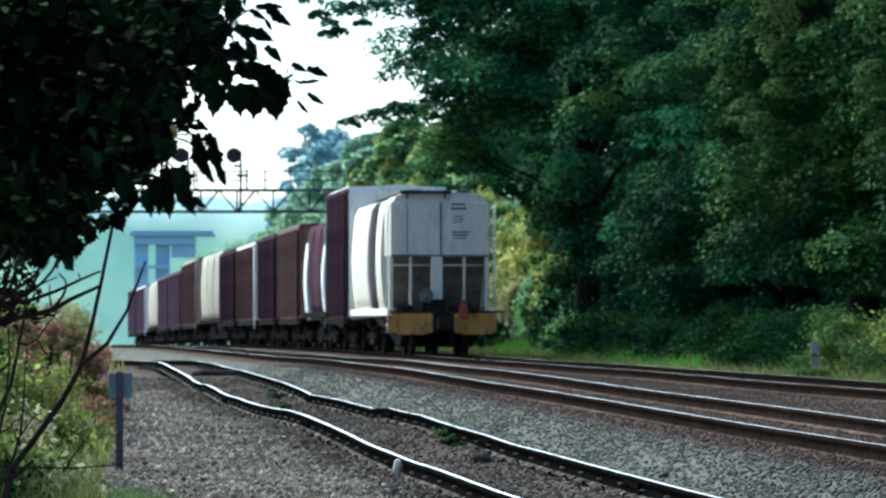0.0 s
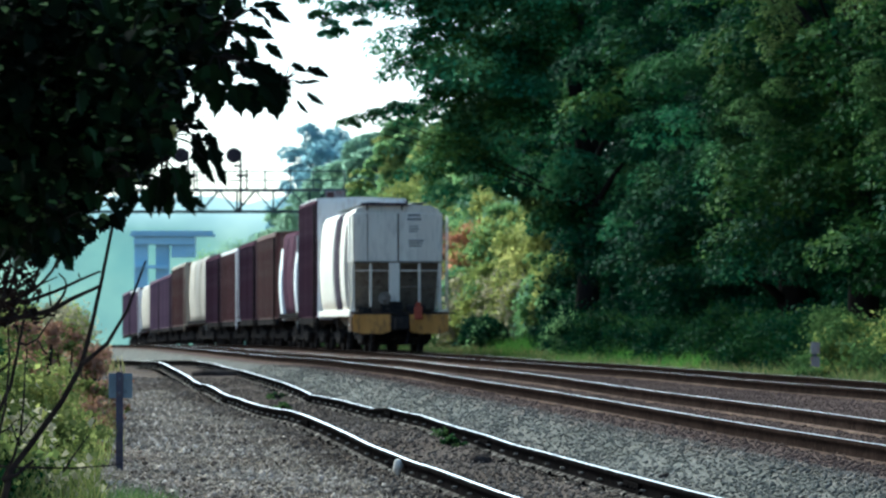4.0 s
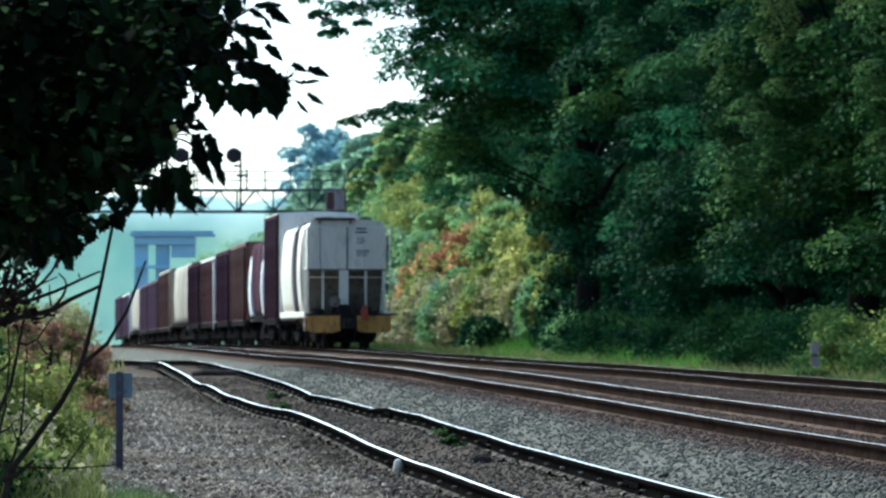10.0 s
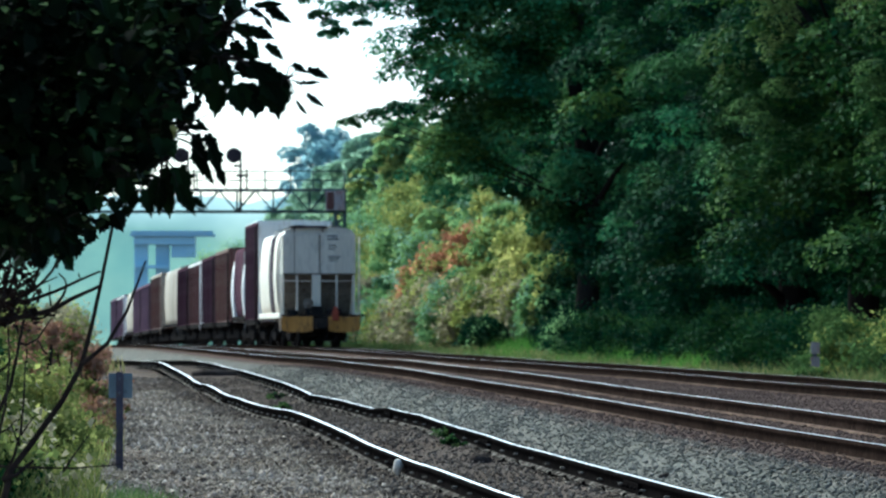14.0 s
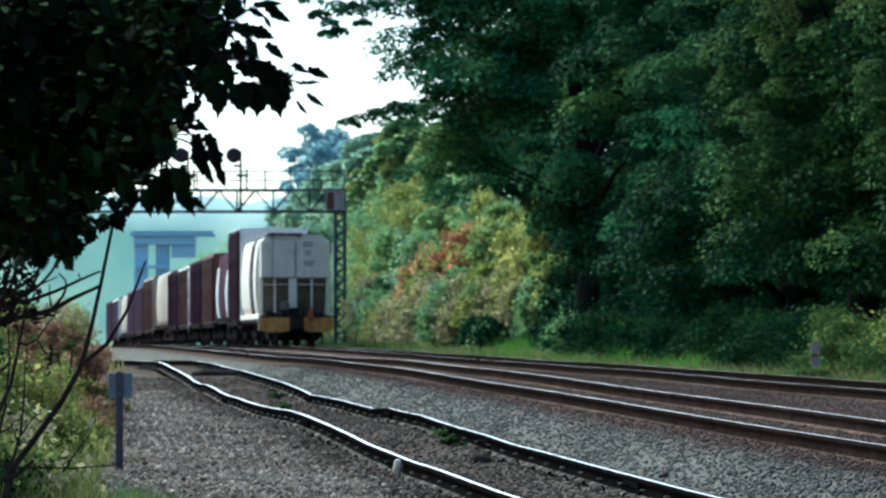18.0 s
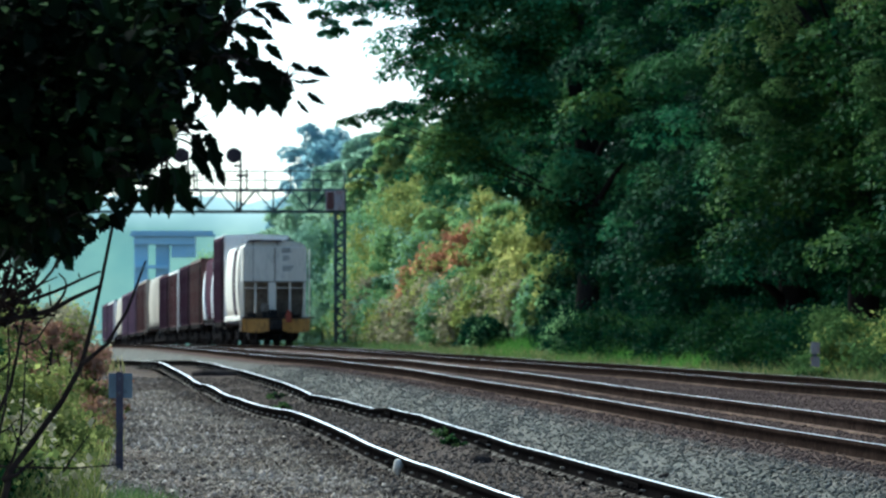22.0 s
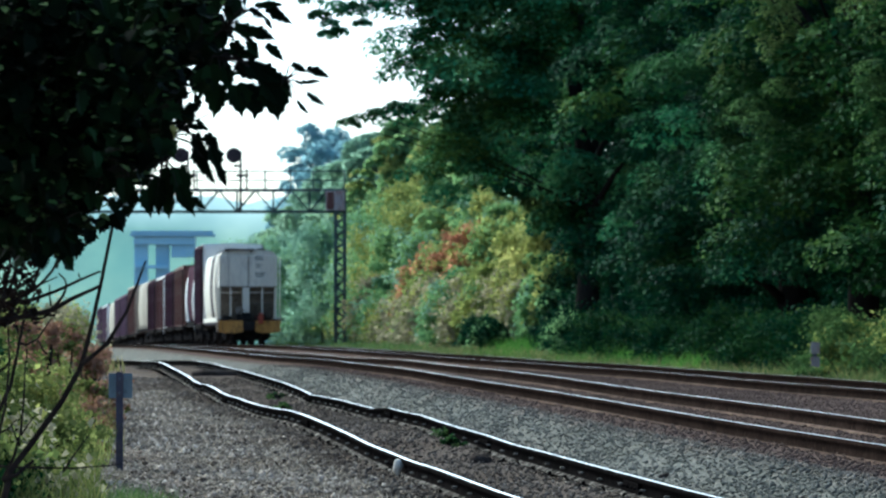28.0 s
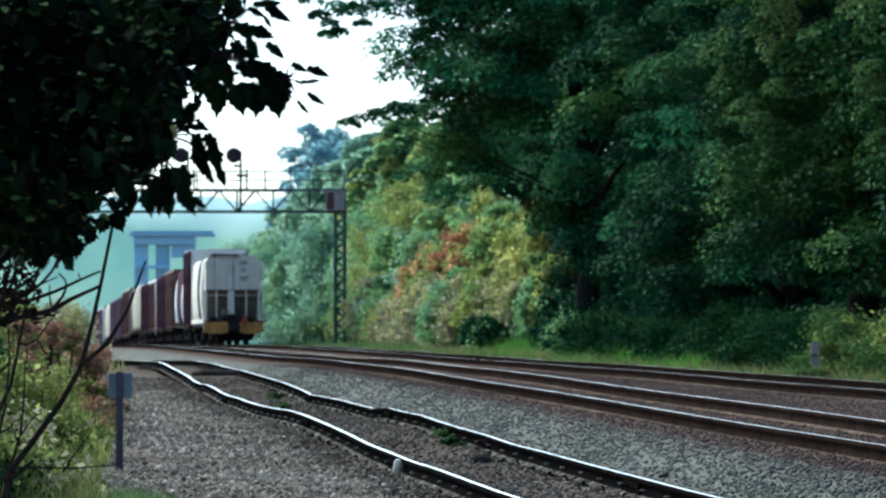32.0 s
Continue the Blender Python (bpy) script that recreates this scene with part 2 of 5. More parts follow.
# mid greens lightened, and L_HAZE blued as well, to stand for haze
L_MID = foliage("haze_lightened_mid_leaves", (0.120, 0.230, 0.100), (0.190, 0.320, 0.130), (0.290, 0.410, 0.160), 0.6, 0.65, 0.4)
L_HAZE = foliage("haze_paled_leaves", (0.170, 0.290, 0.210), (0.240, 0.370, 0.260), (0.330, 0.450, 0.300), 0.65, 0.7, 0.2)
L_GRASS = foliage("fresh_grass", (0.045, 0.120, 0.022), (0.075, 0.180, 0.030), (0.130, 0.240, 0.050), 0.6, 0.55, 0.6)
L_PALE = foliage("pale_verge_grass", (0.130, 0.130, 0.050), (0.220, 0.210, 0.080), (0.330, 0.300, 0.130), 0.7, 0.3, 0.5)
L_OLIVE = foliage("olive_weeds", (0.055, 0.075, 0.020), (0.145, 0.165, 0.045), (0.300, 0.290, 0.090), 0.65, 0.4, 0.7)
L_VERGE = foliage("rank_green_weeds", (0.040, 0.085, 0.028), (0.085, 0.145, 0.045), (0.170, 0.215, 0.075), 0.65, 0.45, 0.25)
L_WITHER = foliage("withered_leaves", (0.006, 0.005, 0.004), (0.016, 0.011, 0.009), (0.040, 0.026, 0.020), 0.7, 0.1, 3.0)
L_RUST = foliage("rusty_seed_heads", (0.130, 0.072, 0.048), (0.29, 0.155, 0.098), (0.45, 0.28, 0.17), 0.7, 0.35, 0.9)
L_STRAW = foliage("bleached_straw", (0.14, 0.115, 0.09), (0.32, 0.27, 0.21), (0.56, 0.49, 0.40), 0.7, 0.3, 2.0)
# blue distance haze put into the far trees' leaf colour
L_FAR = foliage("haze_blued_far_leaves", (0.24, 0.39, 0.43), (0.27, 0.43, 0.47), (0.30, 0.47, 0.49), 0.7, 0.7, 0.1)


# ---- mesh helpers ----
def raw_mesh(name, verts, tris_or_quads, size, mats, index=None, smooth=False):
    """A mesh from arrays: verts (n, 3), faces (m, size)."""
    me = bpy.data.meshes.new(name)
    v = np.asarray(verts, dtype=np.float32)
    f = np.asarray(tris_or_quads, dtype=np.int32)
    me.vertices.add(len(v))
    me.vertices.foreach_set("co", v.ravel())
    me.loops.add(f.size)
    me.loops.foreach_set("vertex_index", f.ravel())
    me.polygons.add(len(f))
    me.polygons.foreach_set("loop_start", np.arange(0, f.size, size, dtype=np.int32))
    for mt in mats:
        me.materials.append(mt)
    if index is not None:
        me.polygons.foreach_set("material_index", np.asarray(index, dtype=np.int32))
    if smooth:
        me.polygons.foreach_set("use_smooth", np.ones(len(f), dtype=bool))
    me.update(calc_edges=True)
    me.validate()
    return me


def empty(name, m=None):
    ob = new(name)
    ob.empty_display_size = 0.2
    if m is not None:
        ob.matrix_basis = m
    return ob


def part(name, bm, material, parent=None, label=""):
    me = bpy.data.meshes.new(name)
    bm.to_mesh(me)
    bm.free()
    for mt in (material if isinstance(material, (list, tuple)) else [material]):
        me.materials.append(mt)
    ob = new(name, me)
    ob.parent = parent
    return tagged(ob, label)


def share(name, me, parent, m, label=""):
    """Another object on a mesh that exists already."""
    ob = new(name, me)
    ob.parent = parent
    ob.matrix_basis = m
    return tagged(ob, label)


def box(bm, lo, hi, bevel=0.0, mat=0, turn=None):
    r = bmesh.ops.create_cube(bm, size=1.0)
    vs = r["verts"]
    c = [(a + b) / 2 for a, b in zip(lo, hi)]
    s = [b - a for a, b in zip(lo, hi)]
    for v in vs:
        v.co = Vector((v.co.x * s[0], v.co.y * s[1], v.co.z * s[2]))
    if turn is not None:
        bmesh.ops.rotate(bm, verts=vs, cent=(0, 0, 0), matrix=turn)
    for v in vs:
        v.co += Vector(c)
    faces = list({f for v in vs for f in v.link_faces})
    if bevel:
        edges = list({e for v in vs for e in v.link_edges})
        out = bmesh.ops.bevel(bm, geom=edges, offset=bevel, segments=2, affect='EDGES', profile=0.6)
        faces = [f for f in bm.faces if f.is_valid and (f in out["faces"] or f in faces)]
    for f in faces:
        if f.is_valid:
            f.material_index = mat
    return bm


def boxes(items, bevel=0.0):
    bm = bmesh.new()
    for it in items:
        box(bm, it[0], it[1], it[2] if len(it) > 2 else bevel)
    return bm


def tube(bm, pts, radii, sides=7, mat=0):
    """A tapered tube through points."""
    pts = [Vector(p) for p in pts]
    rings = []
    for i, p in enumerate(pts):
        d = (pts[min(i + 1, len(pts) - 1)] - pts[max(i - 1, 0)]).normalized()
        a = d.orthogonal().normalized()
        b = d.cross(a)
        if rings:
            a = (ref - d * ref.dot(d)).normalized()
            b = d.cross(a)
        ref = a
        r = radii[i]
        rings.append([bm.verts.new(p + (a * math.cos(k * 2 * math.pi / sides) + b * math.sin(k * 2 * math.pi / sides)) * r) for k in range(sides)])
    for q, w in zip(rings, rings[1:]):
        for k in range(sides):
            f = bm.faces.new((q[k], q[(k + 1) % sides], w[(k + 1) % sides], w[k]))
            f.material_index = mat
            f.smooth = True
    for ring in (rings[0][::-1], rings[-1]):
        bm.faces.new(ring).material_index = mat
    return bm


def rod(bm, a, b, r, sides=6):
    return tube(bm, [a, b], [r, r], sides)


def disc(bm, c, r, depth, axis, sides=20):
    c, axis = Vector(c), Vector(axis).normalized()
    return tube(bm, [c - axis * depth / 2, c + axis * depth / 2], [r, r], sides)


def loft(bm, rings, close_ends=True, smooth=True):
    vs = [[bm.verts.new(p) for p in ring] for ring in rings]
    n = len(vs[0])
    for q, w in zip(vs, vs[1:]):
        for k in range(n):
            f = bm.faces.new((q[k], q[(k + 1) % n], w[(k + 1) % n], w[k]))
            f.smooth = smooth
    if close_ends:
        bm.faces.new(vs[0][::-1])
        bm.faces.new(vs[-1])
    return bm


# ---- levels ----
def fall(d):
    """How far the hill has dropped below its brow, d metres out."""
    if d <= 12:
        return 0.0
    if d <= 400:
        return 3.1e-5 * (d - 12) ** 2
    return 4.667 + 0.024 * (min(d, 1500) - 400)


def rail_main(d):
    """The far main's rails."""
    return 0.40 - fall(d) if d > 150 else float(np.interp(d, [-80, 50, 55, 61, 73, 82, 91, 102, 110, 131, 150], [0.405, 0.405, 0.388, 0.355, 0.305, 0.247, 0.185, 0.12, 0.075, -0.06, -0.190]))


def rail_near(d):
    """The near main's rails, a little higher on the brow."""
    return 0.40 - fall(d) if d > 150 else float(np.interp(d, [-80, 60, 68, 81, 97, 110, 131, 150], [0.41, 0.41, 0.40, 0.345, 0.20, 0.10, -0.05, -0.190]))


SAG_L = ([-80, 28.8, 30.4, 31.8, 32.9, 34.2, 35.3, 37.4, 39.5, 40.7, 43.2, 45.4, 47.3, 50.3, 53.2, 56.5, 60.2, 62.9, 65.9, 68.9, 70.6, 74.8, 85.2, 99, 113, 154, 300, 400, 1500], [1.445, 1.445, 1.46, 1.459, 1.45, 1.459, 1.476, 1.464, 1.468, 1.448, 1.421, 1.406, 1.392, 1.409, 1.46, 1.493, 1.496, 1.519, 1.478, 1.466, 1.513, 1.432, 1.351, 1.53, 1.745, 2.43, 4.6, 6.4, 32.6])
SAG_R = ([-80, 28.7, 30.0, 31.5, 33.5, 34.4, 35.0, 37.5, 39.0, 40.3, 41.1, 43.5, 46.2, 47.9, 50.5, 51.9, 53.3, 55.7, 59.1, 62.1, 63.9, 66.4, 69.5, 73.5, 80.5, 86.0, 89.1, 99, 113, 154, 300, 400, 1500], [1.442, 1.442, 1.451, 1.456, 1.445, 1.465, 1.452, 1.462, 1.444, 1.467, 1.44, 1.442, 1.431, 1.41, 1.428, 1.422, 1.485, 1.495, 1.496, 1.525, 1.544, 1.499, 1.469, 1.46, 1.45, 1.475, 1.463, 1.53, 1.745, 2.43, 4.6, 6.4, 32.6])


def rail_siding(d, side=0):
    """The level of the siding's rails, which sag at their joints. side: -1 left, 1 right, 0 between."""
    l = EYE - float(np.interp(d, *SAG_L))
    r = EYE - float(np.interp(d, *SAG_R))
    return l if side < 0 else r if side > 0 else (l + r) / 2


def ground_z(off, d):
    s = rail_siding(d) - 0.163
    m, q = rail_main(d) - 0.166, rail_near(d) - 0.166
    knots = [(-900, s + 3), (-60, s + 1.2), (-12, s + 0.35), (-2, s + 0.12), (1.0, s + 0.04), (2.2, s + 0.02), (2.9, s), (6.0, s - 0.02), (6.6, q + 0.01), (9.9, q), (10.9, m), (14.2, m), (15.6, m - 0.30), (17.5, m - 0.22), (24, m + 0.3), (60, m + 2.0), (900, m + 8)]
    return float(np.interp(off, [k[0] for k in knots], [k[1] for k in knots]))


def at(off, d, up=0.0):
    """A point on the ground by its offset from the camera's own line along the tracks."""
    return Vector((off - LEAN * d, d, ground_z(off, d) + up))


def spot(x, y, d):
    """A point d metres out that stands x to the right of and y above the eye, both as in a picture 7000 units off."""
    return Vector((x * d / PX, d, EYE + y * d / PX))


# ---- ground ----
def build_ground():
    ds = list(np.arange(-80, 20, 5.0)) + list(np.arange(20, 100, 0.6)) + list(np.arange(100, 420, 4.0)) + list(np.arange(420, 900, 30.0)) + [1000, 1400, 2200, 3500, 4600]
    offs = [-4000, -900, -300, -60, -30, -12, -6, -2] + list(np.arange(-1.5, 19, 0.3)) + [20, 22, 24, 30, 45, 60, 150, 500, 1500, 4600]
    verts = []
    for d in ds:
        for o in offs:
            z = ground_z(o, d)
            rough = 0.035 * (noise.noise((o * 0.9, d * 0.5, 0)) + 0.5 * noise.noise((o * 3, d * 1.5, 4))) if d < 420 else 0
            if 2.9 < o < 15:
                rough *= 0.5
            verts.append((o - LEAN * min(d, 900), d, z + rough))
    n = len(offs)
    i = np.arange((len(ds) - 1) * n).reshape(-1, n)[:, :-1].ravel()
    ob = new("ground", raw_mesh("ground", verts, np.stack([i, i + 1, i + n + 1, i + n], 1), 4, [M_GROUND], smooth=True))
    tagged(ob, "grey gravel ballast and trodden soil falling away over a brow", "ground", kind="structure")


def stones(name, count, lo_off, hi_off, lo_d, hi_d, size, seed, label, power=1.6):
    """Loose stones: squashed octahedra of uneven shape, denser towards the near end."""
    rng = np.random.default_rng(seed)
    off = rng.uniform(lo_off, hi_off, count)
    d = lo_d + (hi_d - lo_d) * rng.random(count) ** power
    r = size * rng.uniform(0.5, 1.5, count)
    keep = np.array([abs(o - 3.953) > 0.11 and abs(o - 5.407) > 0.11 and (o < 4.1 or o > 5.2 or rng.random() < 0.6) and (o > 6.5 or noise.noise((o * 0.5, q * 0.22, 9.0)) < 0.08 or rng.random() < 0.65) for o, q in zip(off, d)])
    off, d, r = off[keep], d[keep], r[keep]
    count = len(d)
    z = np.array([ground_z(o, q) for o, q in zip(off, d)])
    c = np.stack([off - LEAN * d, d, z + r * 0.4 + 0.006], 1)
    base = np.array([(1, 0, 0), (0, 1, 0), (-1, 0, 0), (0, -1, 0), (0, 0, 0.8), (0, 0, -0.6)])
    a = rng.uniform(0, 6.28, count)
    jit = base[None] * rng.uniform(0.55, 1.25, (count, 6, 1)) + rng.normal(0, 0.15, (count, 6, 3))
    ca, sa = np.cos(a)[:, None], np.sin(a)[:, None]
    x, y = jit[..., 0] * ca - jit[..., 1] * sa, jit[..., 0] * sa + jit[..., 1] * ca
    v = np.stack([x, y, jit[..., 2]], -1) * r[:, None, None] + c[:, None]
    f = np.array([(0, 1, 4), (1, 2, 4), (2, 3, 4), (3, 0, 4), (1, 0, 5), (2, 1, 5), (3, 2, 5), (0, 3, 5)])
    faces = (f[None] + 6 * np.arange(count)[:, None, None]).reshape(-1, 3)
    ob = new(name, raw_mesh(name, v.reshape(-1, 3), faces, 3, [stone_material()]))
    tagged(ob, label, "gravel", kind="stuff")


STONE_CACHE = []


def stone_material():
    if not STONE_CACHE:
        m, nt, bs = nodes_of("loose_stones")
        ge = nt.nodes.new("ShaderNodeNewGeometry")
        r = ramp_node(nt, ge.outputs["Random Per Island"], [(0.0, (0.045, 0.038, 0.034)), (0.40, (0.140, 0.130, 0.116)), (0.84, (0.265, 0.249, 0.223)), (1.0, (0.60, 0.57, 0.51))])
        n = noise_node(nt, 12, 3)
        sh = ramp_node(nt, n.outputs["Fac"], [(0.3, (0.75, 0.74, 0.72)), (0.7, (1.1, 1.1, 1.1))])
        nt.links.new(rust_stain(nt, mix_node(nt, r.outputs[0], sh.outputs[0], 1.0, 'MULTIPLY')), bs.inputs["Base Color"])
        bs.inputs["Roughness"].default_value = 0.85
        bs.inputs["Specular IOR Level"].default_value = 0.0
        STONE_CACHE.append(m)
    return STONE_CACHE[0]


build_ground()

# ---- tracks ----
# one rail's cross-section: half widths at heights over its foot
RAIL_SHAPE = [(-0.075, 0.0), (0.075, 0.0), (0.075, 0.012), (0.022, 0.032), (0.012, 0.045), (0.012, 0.115), (0.034, 0.128), (0.036, 0.155), (0.021, 0.168), (-0.021, 0.168), (-0.036, 0.155), (-0.034, 0.128), (-0.012, 0.115), (-0.012, 0.045), (-0.022, 0.032), (-0.075, 0.012)]


def rail_mesh(name, off, ds, level, mats):
    n = len(RAIL_SHAPE)
    verts, faces, index = [], [], []
    for d in ds:
        z = level(d) - 0.168
        for u, h in RAIL_SHAPE:
            verts.append((off + u - LEAN * d, d + LEAN * u, z + h))
    for i in range(len(ds) - 1):
        for k in range(n):
            faces.append((i * n + k, i * n + (k + 1) % n, (i + 1) * n + (k + 1) % n, (i + 1) * n + k))
            index.append(1 if k == 8 else 2 if k in (0, 1, 2, 14, 15) else 0)
    return raw_mesh(name, verts, faces, 4, mats, index)


def tie_mesh(mat, length=2.59, wide=0.23, high=0.18):
    bm = bmesh.new()
    box(bm, (-length / 2, -wide / 2, -high), (length / 2, wide / 2, 0), 0.012)
    me = bpy.data.meshes.new("tie")
    bm.to_mesh(me)
    bm.free()
    me.materials.append(mat)
    return me


def build_track(name, centre, level, label, mats, near, far, gap, seed):
    rng = random.Random(seed)
    tr = empty(name)
    tagged(tr, label, "track", "railway tracks")
    for side in (-1, 1):
        ds = list(np.arange(-80, 20, 10.0)) + list(np.arange(20, 120, 2.0)) + list(np.arange(120, 420, 8.0)) + list(np.arange(420, 900, 40.0))
        ob = new("rail", rail_mesh("rail", centre + side * 0.727, ds, lambda d: level(d, side) if level is rail_siding else level(d) + 0.006 * math.sin(d * 0.31 + side), mats))
        ob.parent = tr
        tagged(ob, "worn bright-topped rusty steel rail")
    me = tie_mesh(M_TIE)
    d, i = near, 0
    while d < far and i < 290:
        z = level(d) - (0.235 if level is rail_siding else 0.18) + rng.uniform(-0.02, 0.012)
        share("tie", me, tr, pose(centre - LEAN * d, d, z, 0, rng.uniform(-1, 1), HEADING + rng.uniform(-1.5, 1.5)))
        d += gap * rng.uniform(0.92, 1.08)
        i += 1
    return tr


MAIN_MATS = [M_RAIL, M_MAINHEAD, M_FLANGE]
build_track("main_track", 8.12, rail_near, "main line track with rusty steel rails on timber ties", MAIN_MATS, 30, 200, 0.56, 1)
build_track("main_track", 12.7, rail_main, "far main line track that the train runs on", MAIN_MATS, 46, 210, 0.56, 2)
siding = build_track("siding_track", 4.68, rail_siding, "wavy old siding track with sagging jointed rails", [M_DARKRAIL, M_HEAD, M_SIDEFOOT], 22, 180, 0.58, 3)


def siding_details():
    """Joint bars at the sagging joints, tie plates with spikes along the siding's rails."""
    rng = random.Random(8)
    bm = boxes([((-0.045, -0.38, 0.035), (-0.014, 0.38, 0.12)), ((0.014, -0.38, 0.035), (0.045, 0.38, 0.12))], 0.008)
    for y in (-0.28, -0.1, 0.1, 0.28):
        rod(bm, (-0.065, y, 0.078), (0.065, y, 0.078), 0.014)
    joint = bpy.data.meshes.new("joint_bar")
    bm.to_mesh(joint)
    bm.free()
    joint.materials.append(M_DARKRAIL)
    bm = boxes([((-0.15, -0.10, 0), (0.15, 0.10, 0.02)), ((-0.105, -0.05, 0.02), (-0.078, -0.02, 0.05)), ((0.078, 0.02, 0.02), (0.105, 0.05, 0.05))], 0.005)
    pl = bpy.data.meshes.new("tie_plate")
    bm.to_mesh(pl)
    bm.free()
    pl.materials.append(M_DARKRAIL)
    bm = boxes([((-0.055, -0.02, 0.070), (-0.012, 0.02, 0.088)), ((0.012, -0.02, 0.070), (0.055, 0.02, 0.088))], 0.006)
    anchor = bpy.data.meshes.new("rail_anchor")
    bm.to_mesh(anchor)
    bm.free()
    anchor.materials.append(M_ANCHOR)
    for side, joints in ((-1, (37.3, 47.3, 62.8, 74.5, 85.6)), (1, (32.5, 42, 51.8, 64.3, 77, 87))):
        off = 4.68 + side * 0.727
        for d in joints:
            share("joint_bar", joint, siding, pose(off - LEAN * d, d, rail_siding(d, side) - 0.168, 0, 0, HEADING), "bolted dark steel joint bar")
        d = 26.0
        while d < 95:
            share("tie_plate", pl, siding, pose(off - LEAN * d, d, rail_siding(d, side) - 0.187, 0, 0, HEADING + rng.uniform(-3, 3)))
            share("rail_anchor", anchor, siding, pose(off - LEAN * (d + 0.5), d + 0.5, rail_siding(d + 0.5, side) - 0.168, 0, 0, HEADING + rng.uniform(-4, 4)))
            d += 1.04 * rng.uniform(0.9, 1.1)


siding_details()


# ---- leaves ----
def leaf_arrays(rng, pos, nrm, size, long=1.5, fold=0.25, droop=0.0):
    """Folded leaf blades: two triangles each about a midrib."""
    n = len(pos)
    nrm = nrm / np.linalg.norm(nrm, axis=1)[:, None]
    t = rng.normal(0, 1, (n, 3))
    t[:, 2] -= droop
    t -= nrm * np.sum(t * nrm, 1)[:, None]
    t /= np.linalg.norm(t, axis=1)[:, None]
    b = np.cross(nrm, t)
    s = size[:, None]
    v = np.stack([pos - t * s * long / 2, pos + b * s * 0.5 + nrm * s * fold, pos + t * s * long / 2, pos - b * s * 0.5 + nrm * s * fold], 1)
    i = 4 * np.arange(n)[:, None]
    f = np.concatenate([i + np.array([[0, 1, 2]]), i + np.array([[0, 2, 3]])], 1).reshape(-1, 3)
    return v.reshape(-1, 3), f


def clump_leaves(rng, centres, radii, count, leaf, up=0.75, shell=0.6, spread=0.35, fuzz=0.0):
    """Points and normals of leaves that sit on the outside of round clumps."""
    w = np.maximum(radii.max(1) ** 2, 0.5) * np.where(centres[:, 2] < 14, 1.0, 0.3)
    k = rng.choice(len(centres), count, p=w / w.sum())
    dirs = rng.normal(0, 1, (count, 3))
    dirs /= np.linalg.norm(dirs, axis=1)[:, None]
    dirs[:, 2] = np.where(dirs[:, 2] < -0.35, -dirs[:, 2], dirs[:, 2])
    rad = shell + (1.08 - shell) * rng.random(count) ** 0.6
    rad = rad * (1 + fuzz * np.abs(rng.normal(0, 1, count)))
    pos = centres[k] + dirs * radii[k] * rad[:, None]
    nrm = 0.7 * dirs + np.array([0, 0, up]) + rng.normal(0, spread, (count, 3))
    return pos, nrm, leaf * rng.uniform(0.65, 1.35, count), k


def crown_mesh(name, rng, centres, radii, count, leaf, mats, share_of=None, **kw):
    pos, nrm, size, clump = clump_leaves(rng, centres, radii, count, leaf, **kw)
    v, f = leaf_arrays(rng, pos, nrm, size, droop=0.5)
    idx = None
    if len(mats) > 1:
        tone = 0.7 * rng.random(len(centres))[clump] + 0.3 * rng.random(count)
        idx = np.repeat((tone < (share_of or 0.3)).astype(int), 2)
    return raw_mesh(name, v, f, 3, mats, idx)


